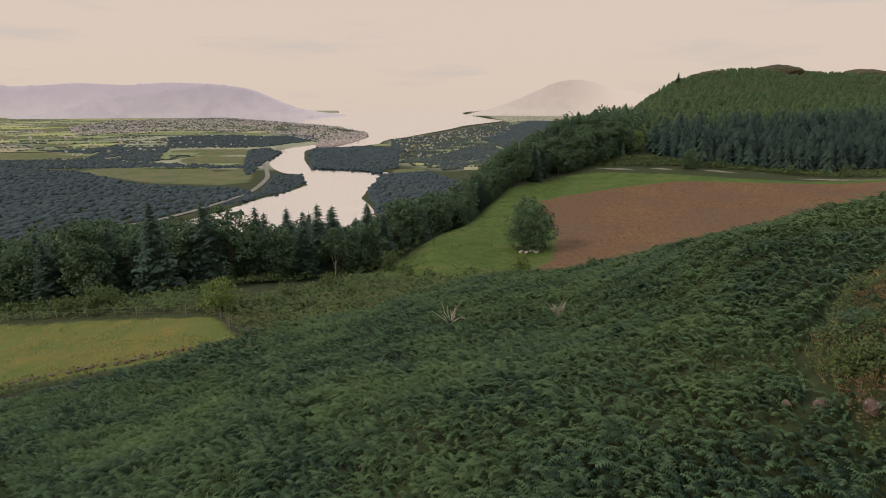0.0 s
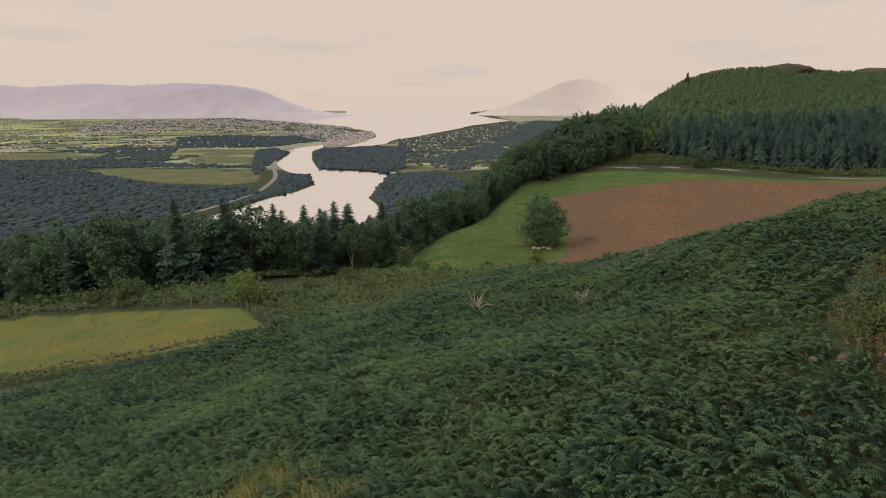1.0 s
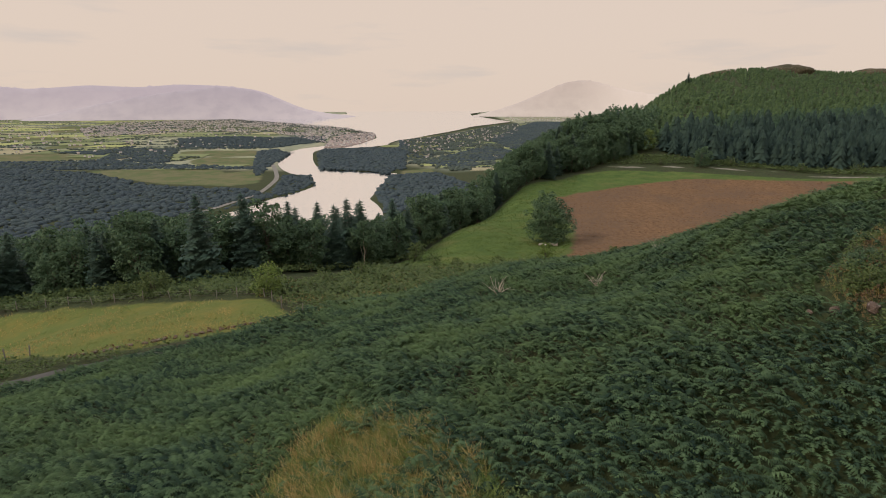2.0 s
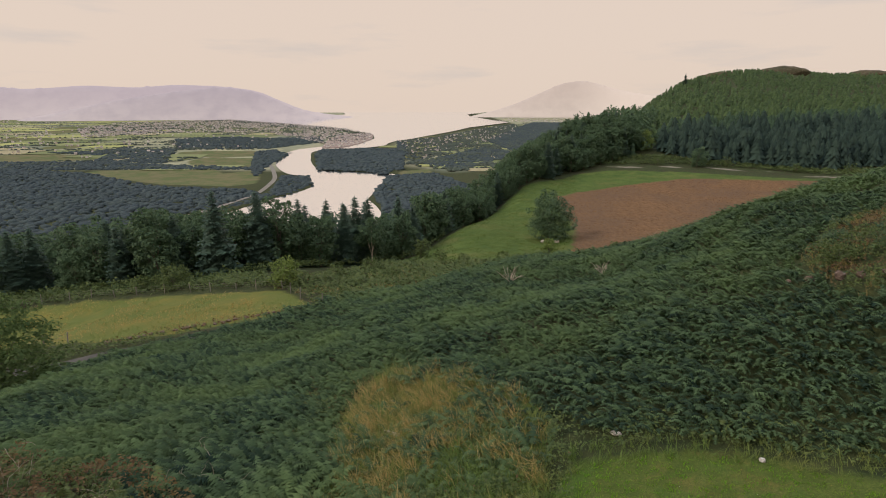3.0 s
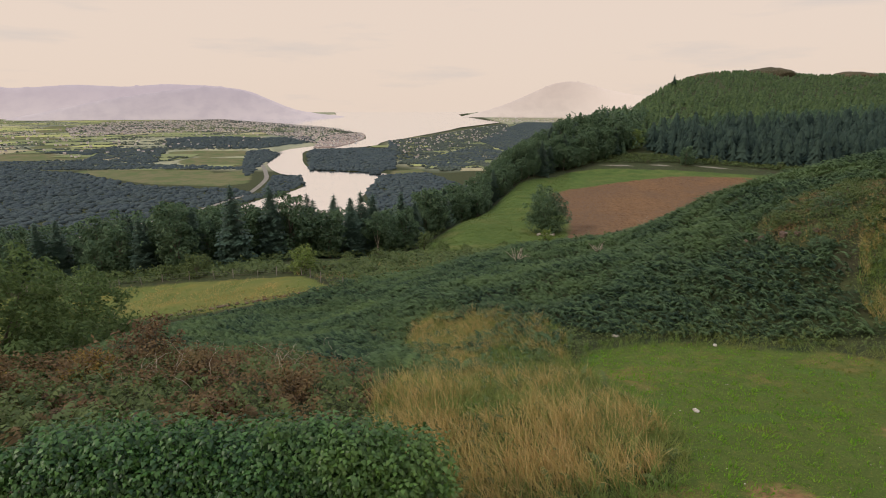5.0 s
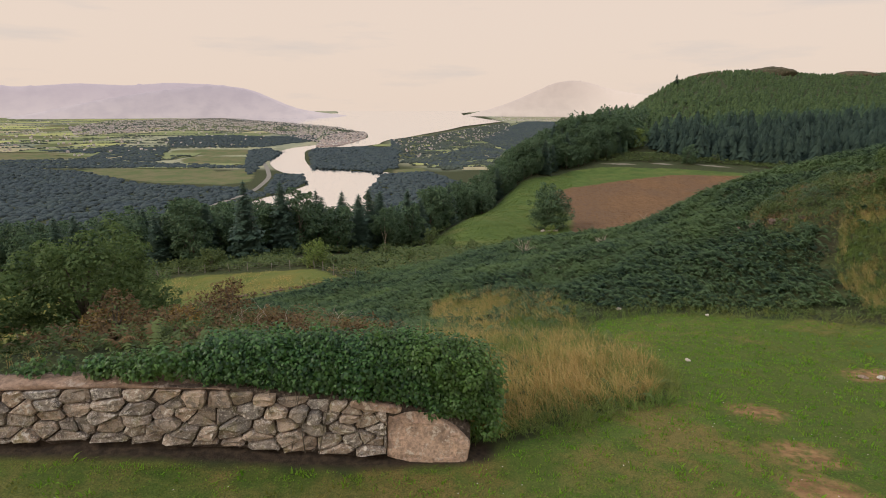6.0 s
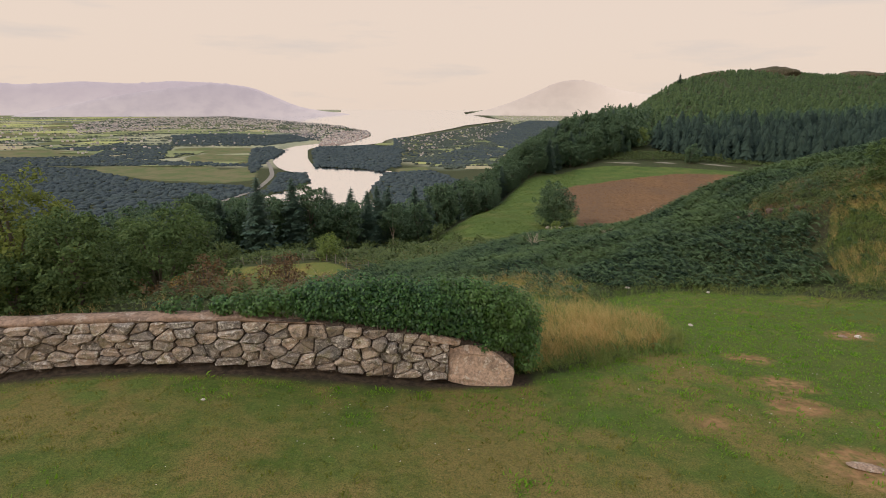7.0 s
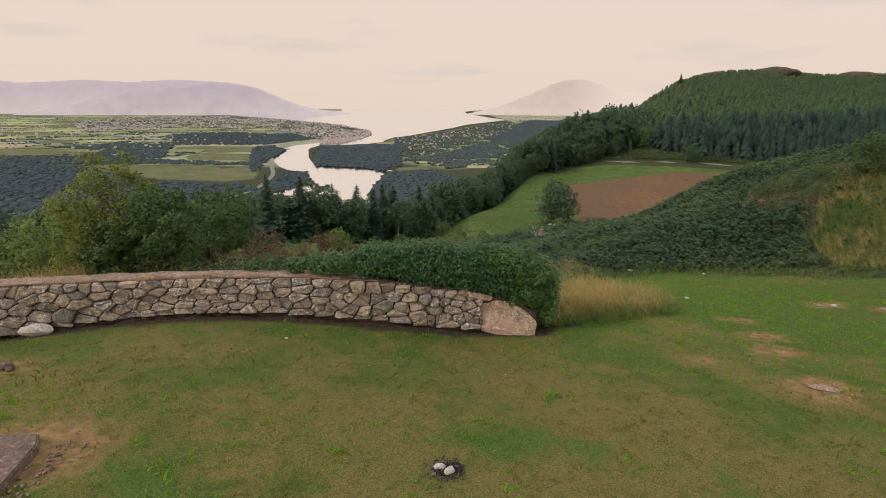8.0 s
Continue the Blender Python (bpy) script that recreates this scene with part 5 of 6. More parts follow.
stuff("rough_undergrowth", [thicket(RUST, 190, 0.075, 0.85, gen, patchy(0.8, 0.4, 0.05, -1)), thicket(HEATH, 230, 0.085, 0.85, gen, patchy(1.2, 1.4, -0.2, -1)), thicket(RIGHT_GRASS, 150, 0.08, 0.45, gen), thicket([(7, 0.6), (9, 6), (13, 11.5), (14.5, 10.5), (10.5, 4), (9, 0)], 90, 0.08, 0.5, gen),
                            bracken(RUST, 9, FROND, 0.5, gen, swing=1.6), bracken(TALL_GRASS, 6, FROND, 0.38, gen, swing=1.6), thicket(GRASS_BACK, 170, 0.07, 0.42, gen, patchy(0.9, 1.1, -0.45)), thicket(TALL_GRASS, 130, 0.07, 0.38, gen, lambda x, y: fuzz(x, y, 0.8, 5.1) > np.interp(y, [-6, -1, 3, 6], [0.5, -0.4, -0.4, 0.3])),
                            thicket(LAWN_EDGE, 120, 0.08, 0.5, gen), thicket(BANK_TOP, 130, 0.07, 0.28, gen), thicket(UPPER_EDGE, 9, 0.32, 0.9, gen), bracken(UPPER_EDGE, 4, FROND_FAR, 1.0, gen, swing=1.6),
                            thicket(HAY_CORNER, 26, 0.24, 0.8, gen), thicket(WOOD_FOOT, 9, 0.42, 2.0, gen), thicket(TRACK_VERGE, 6.0, 0.6, 1.5, gen, patchy(5, 1.0, -0.7)), thicket(HAY_EDGE, 7, 0.32, 1.1, gen), bracken(HAY_EDGE, 3.0, FROND_FAR, 1.1, gen, swing=1.6), thicket(LANE_EDGE, 26, 0.22, 0.9, gen)],
      HEDGE_LEAF, "low green scrub and bramble along field edges", "scrub")


def blade_shape(curl=0.28, wide=0.012, tall=1.0):
    return (np.array([(0, -wide, 0), (0, wide, 0), (0.12 * curl, -wide * 0.8, 0.5 * tall), (0.12 * curl, wide * 0.8, 0.5 * tall), (curl, 0, tall)]), np.array([(0, 1, 3), (0, 3, 2), (2, 3, 4)]))


def tuft_shape(blades, spread, gen, wide=0.02, curl=0.4):
    b = blade_shape(curl, wide)
    p = np.column_stack([gen.normal(0, spread, (blades, 2)), np.zeros(blades)])
    return strewn(*b, p, gen.uniform(0, 6.28, blades), gen.uniform(0.6, 1.1, blades), gen.uniform(0, 0.5, blades), gen.uniform(0, 6.28, blades))


def grass(area, per, tall, shape, gen, lean=0.25, clear=None, wind=None):
    q = sown(area, per)
    if clear is not None:
        q = q[clear(q[:, 0], q[:, 1])]
    n = len(q)
    lean_to = gen.uniform(0, 6.28, n) if wind is None else wind + gen.normal(0, 0.7, n)
    return strewn(*shape, on_ground(q, -0.02), gen.uniform(0, 6.28, n), tall * gen.uniform(0.6, 1.25, n), np.abs(gen.normal(lean, 0.18, n)), lean_to)


def drift(scale, seed, over):
    return lambda x, y: fuzz(x, y, scale, seed) > over


straw = tuft_shape(8, 0.08, np.random.default_rng(5), 0.0075, 0.45)
soft = tuft_shape(6, 0.09, np.random.default_rng(6), 0.016, 0.55)
short = tuft_shape(4, 0.6, np.random.default_rng(8), 0.17, 0.5)
stuff("dry_grass", [grass(TALL_GRASS, 62, 0.70, straw, gen, 0.38, lambda x, y: (rng.random(len(x)) < np.interp(y, [-5.5, -4, -2, 1, 8], [1.0, 0.78, 0.52, 0.40, 0.44])) & (fuzz(x, y, 1.6, 0.5) > -0.6 + np.interp(y, [-6, -3, 0, 3, 5, 8, 13], [0, 0.2, 0.45, 0.45, 0.3, 0.2, 0.4]) + 0.5 * (inside_by(TALL_GRASS, x, y) < 0.7 + 0.8 * fuzz(x, y, 0.8, 3.0)) * (y > -3) - 0.35 * fuzz(x, y, 0.5, 2.0) + 0.5 * np.sin(3.1 * x) * np.sin(2.7 * y) * (y > -2)), math.pi), grass(RIGHT_GRASS, 40, 0.5, straw, gen, 0.4, lambda x, y: (fuzz(x, y, 1.3, 1.5) > -0.15) & (fuzz(x, y, 0.5, 0.5) > -0.5), math.pi), grass(HEATH, 12, 0.45, straw, gen, 0.4, drift(1.2, 0.5, 0.0), math.pi),
                    grass([(-24, -9.6), (-24, -7.6), (-20, -7.6), (-18.3, -8.5), (-18.4, -9.15), (-19.5, -9.4)], 75, 0.65, straw, gen, 0.25),
                    grass([(-20, -9.5), (-20, -7.2), (-13, -6.4), (-9.6, -6.8), (-9.6, -8.3), (-14, -8.75), (-17, -9.1)], 16, 0.32, straw, gen, 0.3, drift(0.9, 1.5, 0.0)),
                    grass(HAY, 4.0, 0.4, soft, gen, 0.5, drift(4, 0.2, -0.2)),
                    grass([(-17, 59), (-8, 62.5), (-3, 67), (-7, 71), (-15, 67)], 9, 0.6, soft, gen, 0.4, drift(3, 0.2, -0.4)), grass(UPPER_EDGE, 2.2, 0.7, soft, gen, 0.4, drift(4, 1.2, 0.1)), grass(HAY_CORNER, 6, 0.6, soft, gen, 0.4, drift(2, 1.2, 0.0))],
      DRY_GRASS, "tall straw-coloured dry grass leaning in the wind beside the lawn", "grass")
stuff("green_grass", [grass(TALL_GRASS, 36, 0.5, soft, gen, 0.45), grass(TALL_GRASS, 60, 0.45, soft, gen, 0.5, lambda x, y: y > -4.5 + fuzz(x, y, 0.9, 1.0)), grass(RIGHT_GRASS, 60, 0.45, soft, gen, 0.4), grass(HAY, 6, 0.34, soft, gen, 0.5, drift(3, 3.2, -0.05)),
                      grass([(-8.0, -8.6), (-5.6, -8.0), (-2.6, -6.3), (-1.6, -4.0), (-2.0, 0), (-2.3, 2.2), (-2.9, 2.0), (-2.7, 0), (-2.3, -3.8), (-3.2, -5.5), (-5.8, -7.0)], 55, 0.42, soft, gen, 0.5),
                      grass([(-21, -11.2), (-19.5, -10.8), (-17.5, -10.35), (-15.5, -10.15), (-13.2, -9.92), (-11.3, -9.72), (-9.3, -9.58), (-7.2, -9.2), (-7.2, -8.95), (-9.3, -9.38), (-11.3, -9.54), (-13.2, -9.74), (-15.5, -9.96), (-17.5, -10.18), (-19.5, -10.5), (-21, -10.85)], 45, 0.12, soft, gen, 0.4),
                      grass([(-2.4, 2.6), (-1.6, 4.4), (0.6, 4.6), (2.8, 3.9), (6, 2.4), (8.4, 0), (7.8, -0.9), (5.6, 1.5), (2.6, 2.8), (0.4, 3.3), (-1.4, 3.2)], 34, 0.35, soft, gen, 0.5)],
      GREEN_GRASS, "lush green grass at the edge of the lawn", "grass")
stuff("pasture_tufts", [grass([(-16, 97), (-3, 124), (7, 150), (23, 188), (47, 214), (40, 180), (28, 170), (25, 120), (21, 104), (13, 84), (10, 74), (-6, 82)], 3.6, 0.15, tuft_shape(5, 0.9, np.random.default_rng(7), 0.20, 0.7), gen, 0.6, drift(2.5, 0.6, -0.5))],
      PASTURE_GRASS, "coarse green tussocks of a grazed pasture", "grass")
CLOD = (np.array([(0.5, 0.1, 0), (-0.2, 0.45, 0), (-0.45, -0.3, 0), (0.15, -0.45, 0), (0.02, 0.0, 0.42)]), np.array([(0, 1, 4), (1, 2, 4), (2, 3, 4), (3, 0, 4)]))
q = sown(PLOUGH, 2.4)
q = q[(inside_by(PLOUGH, q[:, 0], q[:, 1]) > 0.5) & (q[:, 0] < 135) & (np.sin(2.2 * (q[:, 0] * 0.35 + q[:, 1] * 0.94) + fuzz(q[:, 0], q[:, 1], 9.0, 1.0)) + rng.normal(0, 0.7, len(q)) > -0.2)]
stuff("soil_clods", [strewn(*CLOD, on_ground(q, -0.01), rng.uniform(0, 6.28, len(q)), rng.uniform(0.15, 0.5, len(q)))], SOIL, "rough brown clods of freshly ploughed soil", "soil")
NO_TURF = lambda x, y: np.max([c[2] * 0.75 - np.hypot(x - c[0], (y - c[1]) * 1.2) for c in BARE], 0) < fuzz(x, y, 0.3, 1.0) * 0.3
TURF_AREA = [(-20, -16.5), (-20, -10.75), (-15.5, -9.98), (-9.3, -9.4), (-7.1, -8.95), (-5.7, -7.7), (-2.8, -6.1), (-1.9, -4), (-2.3, 0), (-2.5, 2.2), (-1.6, 3.4), (0.5, 3.5), (2.6, 2.9), (5.7, 1.5), (8, -1), (13, -4), (10, -10), (3, -17)]


def lush(x, y):
    """Greener towards the wall and the bracken, drier towards the viewpoint."""
    worn = 1.25 * np.clip((x - 0.2) / 3.0, 0, 1) * np.clip((2.4 - y) / 2.0, 0, 1)
    return np.clip(y + 10.3 + 0.2 * np.clip(x + 8, 0, 14), -1.2, 2.2) * 0.62 + 0.9 * np.clip((x + 10) / 2.5, 0, 1) * np.clip((y + 11.8) / 1.5, 0, 1) * np.clip((2 - x) / 3, 0, 1) - worn + fuzz(x, y, 1.1, 4.0) + 0.6 * fuzz(x, y, 0.45, 1.2) + 1.0 * np.clip(-y - 13.0, 0, 1) * np.clip(-x - 8.0, 0, 1) > 0.0


stuff("lawn_turf", [grass(TURF_AREA, 80, 0.05, short, gen, 0.3, lambda x, y: NO_TURF(x, y) & ~lush(x, y)), grass(TURF_AREA, 26, 0.085, short, gen, 0.5, lambda x, y: NO_TURF(x, y) & ~lush(x, y) & (fuzz(x, y, 0.22, 3.0) + 0.5 * fuzz(x, y, 0.09, 1.0) > 0.15))], TURF, "short mown turf with dry patches", "grass")
stuff("lush_turf", [grass(TURF_AREA, 90, 0.06, short, gen, 0.3, lambda x, y: NO_TURF(x, y) & lush(x, y)), grass(TURF_AREA, 30, 0.10, short, gen, 0.5, lambda x, y: lush(x, y) & (fuzz(x, y, 0.25, 2.0) + 0.5 * fuzz(x, y, 0.1, 2.0) > 0.15))], TURF_LUSH, "short bright green turf by the wall and in patches", "grass")

DAISY = (np.array([(0.5 * math.cos(1.26 * k), 0.5 * math.sin(1.26 * k), 0) for k in range(5)] + [(0, 0, 0.12)]), np.array([(k, (k + 1) % 5, 5) for k in range(5)]))
q = sown([(-4, -8), (-2, -3.8), (-2.2, 2), (2.6, 2.6), (7.5, -1), (8, -8), (-2, -14), (-14, -13), (-14, -10.5), (-8, -9.4)], 2.5)
q = q[fuzz(q[:, 0], q[:, 1], 1.4, 0.8) > 0.1]
v, f = strewn(*DAISY, on_ground(q, 0.05), gen.uniform(0, 6.28, len(q)), gen.uniform(0.012, 0.028, len(q)))
tagged(part("daisies", array_mesh("daisies", v, f, WALL_WHITE), None), "tiny white daisies and clover heads in the lawn", "flowers", kind="stuff")


q = sown([(-1.5, -2), (-2, 2.6), (2.4, 2.8), (6, 0.8), (9, -4), (4, -10), (-2, -8)], 5.0)
q = q[fuzz(q[:, 0], q[:, 1], 0.9, 2.8) > -0.1]
v, f = strewn(*DAISY, on_ground(q, 0.05), gen.uniform(0, 6.28, len(q)), gen.uniform(0.012, 0.030, len(q)))
tagged(part("dandelions", array_mesh("dandelions", v, f, OCHRE), None), "tiny yellow flower heads scattered in the lawn", "flowers", kind="stuff")


# ---- bushes and near trees ----
def bush(name, x, y, tall, wide, leaves, leaf, mat, label, seed, foot=0.02, sink=0.1, group=""):
    wood, crown = broadleaf_arrays(tall, wide, leaves, leaf, seed, lumps=13, foot=foot)
    ob = tree_thing(name, wood, crown, mat, label, "bush" if tall < 4 else "tree", group, Matrix())
    set_at(ob, x, y, 1.0, 37 * seed % 360, sink)
    return ob


bush("willow_tree", -18.6, -7.4, 3.7, 1.8, 12000, 0.085, WILLOW, "leafy yellow-green willow standing behind the stone wall", 51)
bush("elder_bush", -16.85, -8.0, 2.4, 1.15, 11000, 0.08, BUSH_LEAF, "dense dark green elder bush behind the stone wall", 57)
bush("elder_bush", -18.0, -8.3, 1.6, 1.0, 8000, 0.08, BUSH_LEAF, "dense dark green elder bush under a willow", 59)
bush("hawthorn_tree", -18.8, -1.0, 4.0, 2.6, 17000, 0.115, BUSH_LEAF, "dense dark green hawthorn on the slope below the wall", 52)
bush("hawthorn_tree", -21.6, -2.4, 3.6, 2.3, 13000, 0.115, BUSH_LEAF, "dense dark green hawthorn on the slope below the wall", 58)
bush("hawthorn_tree", -31.8, 21.2, 6.4, 5.0, 15000, 0.21, BUSH_LEAF, "spreading grey-green hawthorn above the lane", 53)
bush("gorse_bush", -20.9, -5.8, 3.9, 1.9, 9000, 0.10, PALE_LEAF, "yellowing bush beyond the end of the stone wall", 54)
bush("gorse_bush", -23.2, -5.0, 4.2, 1.9, 8000, 0.11, PALE_LEAF, "yellowing bush beyond the end of the stone wall", 55)
bush("ash_sapling", -26.0, 60.5, 4.2, 2.4, 2400, 0.25, PALE_LEAF, "pale green ash sapling at the hay field's corner", 56)
bush("field_bush", -44.0, 66.5, 3.3, 2.9, 2600, 0.26, HEDGE_LEAF, "rounded green bush beside the hay field", 59)
bush("field_bush", -49.0, 67.5, 2.2, 1.9, 1100, 0.28, HEDGE_LEAF, "rounded green bush beside the hay field", 60)
bush("field_bush", 11.5, 77.0, 3.2, 1.7, 1400, 0.26, PALE_LEAF, "light green bush at the pasture's edge", 61)
bush("field_bush", -10.0, 98.0, 4.2, 2.0, 1300, 0.30, HEDGE_LEAF, "small green tree at the wood's edge", 62)
bush("roadside_tree", 99.0, 222.0, 8.0, 4.4, 2200, 0.5, BROADLEAF, "grey-green tree beside the farm track", 63)
bush("roadside_tree", 86.0, 250.0, 9.5, 5.0, 2200, 0.6, PALE_LEAF, "light green tree before the spruce wood", 64)
bush("rusty_bush", -15.3, -5.3, 1.5, 0.75, 2600, 0.07, BRACKEN_BROWN, "rust-brown bush behind the stone wall", 65)
bush("rusty_bush", -14.2, -1.5, 1.7, 0.95, 3000, 0.08, BRACKEN_BROWN, "rust-brown bush on the slope below the wall", 66)
bush("slope_bush", 14.35, 9.0, 2.5, 1.5, 6000, 0.11, BUSH_LEAF, "round green bush on the heathy slope", 67)
for k, (x, y, s) in enumerate([(10.6, 12.6, 0.9), (12.2, 12.0, 1.1), (13.8, 13.2, 1.2), (11.6, 14.4, 0.9), (15.4, 15.0, 1.1), (9.6, 8.4, 0.7)]):
    bush("gorse_clump", x, y, s, s * 0.95, 2200, 0.075, BROADLEAF if k % 2 else HEDGE_LEAF, "low dark gorse clump on the heathy slope", 120 + k, group="gorse clumps")
for k, (x, y, s) in enumerate([(-12.6, -2.6, 0.8), (-11.4, 0.6, 0.9), (-16.2, -4.4, 0.9), (-17.4, -1.4, 1.0), (-10.2, -3.4, 0.7), (-12.8, 1.8, 0.9), (-14.9, -2.9, 0.8), (-9.4, -0.6, 0.7), (-10.9, -5.6, 0.7), (-13.6, -6.0, 0.7)]):
    bush("heather_clump", x, y, s, s * 0.85, 1900, 0.06, (BRACKEN_BROWN, HEDGE_LEAF, OCHRE, BROADLEAF)[k % 4], ("rust-brown", "mid-green", "ochre-yellow", "dark green")[k % 4] + " clump of undergrowth among dying bracken", 140 + k, group="clumps of undergrowth")
for k, (x, y, s) in enumerate([(-6, 88, 2.2), (-18, 82, 2.6), (-2, 80, 1.8), (4, 76, 1.6), (-13, 74, 1.8), (-22, 72, 2.2), (20, 71, 1.5), (28, 69, 1.8), (60, 232, 6), (84, 226, 4), (112, 224, 4), (134, 212, 3.6), (150, 204, 4)]):
    bush("scrub_bush", x, y, s, s * 0.75, 500, 0.16 * s ** 0.5 + 0.05, HEDGE_LEAF, "low green scrub bush at a field edge", 70 + k, group="scrub bushes")


wood, crown = broadleaf_arrays(10.5, 3.4, 2600, 0.40, 171, lumps=8, foot=0.36)
wood = joined([cone_trunk(0.11, 0.06, 6.0, bendy=0.25), limb((0, 0, 2.0), (1.3, 0.3, 6.2), 0.07, 0.03), limb((0, 0, 2.6), (-1.1, -0.4, 6.6), 0.06, 0.03), limb((0.1, 0, 4.0), (0.4, 0.9, 8.0), 0.05, 0.02)])
birch = tree_thing("birch_tree", wood, crown, BROADLEAF, "slender birch with a pale forked trunk at the wood's edge", "tree", "", Matrix(), DRY_STEM)
set_at(birch, -19.8, 96.2, 1.0, 20)


# ---- dry sticks ----
def dead_bush(x, y, tall, seed, label, thick=0.032, spread=0.15, count=14):
    gen = np.random.default_rng(seed)
    ob = thing("dead_bush", pose(x, y, height(x, y)[0] + 0.25), label, "bush")
    for k in range(count):
        a, out = gen.uniform(0, 6.28), gen.uniform(0.3, 1.0) * tall
        ox, oy = gen.normal(0, spread), gen.normal(0, spread)
        mid = (ox + 0.5 * out * math.cos(a), oy + 0.5 * out * math.sin(a), tall * gen.uniform(0.3, 0.6))
        b = a + gen.normal(0, 0.8)
        end = (mid[0] + 0.5 * out * math.cos(b), mid[1] + 0.5 * out * math.sin(b), mid[2] + tall * gen.uniform(-0.1, 0.5))
        v, f = joined([limb((ox, oy, 0), mid, thick, thick * 0.7, 4, 0.05), limb(mid, end, thick * 0.7, thick * 0.3, 4, 0.06)])
        part("stem", array_mesh("stem", v, f), DRY_STEM, ob)


dead_bush(0.5, 35.6, 1.5, 1, "bleached dead bush standing out of the bracken")
dead_bush(7.8, 34.5, 1.1, 2, "bleached dead bush standing out of the bracken")
for k, (x, y) in enumerate([(-12.0, 0.5), (-14.5, 2.2), (-11.2, -2.0), (-13.2, -3.4), (-10.4, 2.6)]):
    dead_bush(x, y, 0.65, 13 + k, "tangle of thin pale dead stems among rusty bracken", 0.006, 0.55, 16)
dead_bush(16.5, 46.0, 1.5, 5, "bare thin sapling on the brow of the slope", 0.018, 0.1, 9)


# ---- fence round the hay field ----
def post_mesh(seed, tall=1.25, r=0.06):
    gen = np.random.default_rng(seed)
    bm = bmesh.new()
    bmesh.ops.create_cone(bm, cap_ends=True, segments=8, radius1=r, radius2=r * 0.85, depth=tall + 0.3)
    for v in bm.verts:
        v.co += Vector((gen.uniform(-0.012, 0.012), gen.uniform(-0.012, 0.012), (tall - 0.3) / 2 + (gen.uniform(0, 0.05) if v.co.z > 0 else 0)))
    me = bpy.data.meshes.new("post")
    bm.to_mesh(me)
    bm.free()
    return me


def fence(line, gap, label):
    ob = thing("wire_fence", Matrix(), label, "fence")
    shapes = [post_mesh(k) for k in range(3)]
    for me in shapes:
        me.materials.append(POST_WOOD)
    gen = np.random.default_rng(9)
    tops = []
    for (ax, ay), (bx, by) in zip(line[:-1], line[1:]):
        n = max(1, int(math.hypot(bx - ax, by - ay) / gap))
        for k in range(n):
            t = (k + gen.uniform(-0.12, 0.12)) / n
            x, y = ax + (bx - ax) * t, ay + (by - ay) * t
            z = height(x, y)[0]
            p = new("post", shapes[int(gen.integers(3))])
            p.parent = ob
            p.matrix_basis = pose(x, y, z, gen.normal(0, 4), gen.normal(0, 4), 50 * k) @ Matrix.Diagonal((1, 1, gen.uniform(0.85, 1.15), 1))
            tops.append((x, y, z))
    for up in (0.5, 0.8, 1.1):
        pieces = [limb((a[0], a[1], a[2] + up), (b[0], b[1], b[2] + up), 0.008, 0.008, 4, -0.02) for a, b in zip(tops[:-1], tops[1:])]
        part("wire", array_mesh("wire", *joined(pieces)), POST_WOOD, ob)


fence([(-78, 67.0), (-56, 66.0), (-40, 62.6), (-26.0, 58.6), (-22.2, 53), (-18.6, 48.2), (-14, 51)], 3.3, "weathered post and wire fence along the hay field")
fence([(-62, 44.2), (-48, 42.2), (-42, 41.2), (-38, 40.6)], 3.0, "weathered post and wire fence above the lane")


# ---- stones ----
def rock_mesh(size, seed, flat=0.6, rough=0.22):
    bm = bmesh.new()
    bmesh.ops.create_icosphere(bm, subdivisions=2, radius=1)
    off = Vector((seed * 3.7, seed * 1.3, seed * 2.1))
    for v in bm.verts:
        n = noise.noise(v.co * 1.1 + off) * rough * 1.6 + noise.noise(v.co * 2.6 + off) * rough * 0.7
        v.co = Vector((v.co.x * size[0], v.co.y * size[1], v.co.z * size[2] * flat)) * (1 + n)
    return bm


def rock(name, x, y, size, mat, label, seed, sink=0.3, yaw=0.0, lift=0.0):
    ob = part(name, rock_mesh(size, seed), mat, smooth=False)
    ob.matrix_basis = pose(x, y, height(x, y)[0] + size[2] * 0.6 * (1 - sink * 1.6) + lift, 0, 0, yaw)
    return tagged(ob, label, "stone")


for k, (x, y, s) in enumerate([(8.75, 11.4, 0.28), (9.35, 10.7, 0.38), (9.75, 10.3, 0.32), (8.3, 11.9, 0.18), (10.3, 9.9, 0.25)]):
    rock("slope_rock", x, y, (s * 0.60, s * 0.45, s * 0.75), ROCK, "pinkish rock showing through the bracken", k + 1, 0.1, 40 * k, 0.16)
for k, (x, y, s) in enumerate([(-6.55, 6.7, 0.19), (-6.3, 6.5, 0.13), (-4.8, 4.5, 0.12), (-0.32, 4.6, 0.14), (2.6, 3.0, 0.10), (-0.57, -2.35, 0.10), (-13.1, -10.65, 0.045), (3.45, -4.35, 0.12)]):
    rock("white_stone", x, y, (s, s * 0.7, s * 0.6), PALE_STONE, "small white stone lying in the grass", k + 11, 0.15, 57 * k, 0.06 if y > 3 else 0.0)
for k in range(7):
    rock("field_stone", 15.6 + 0.62 * k + 0.3 * math.sin(5 * k), 106.6 + 0.7 * math.sin(2.3 * k), (0.34 + 0.2 * math.sin(k) ** 2, 0.35, 0.45), PALE_STONE, "pale field stone piled under the lone tree", k + 21, 0.1, 31 * k)
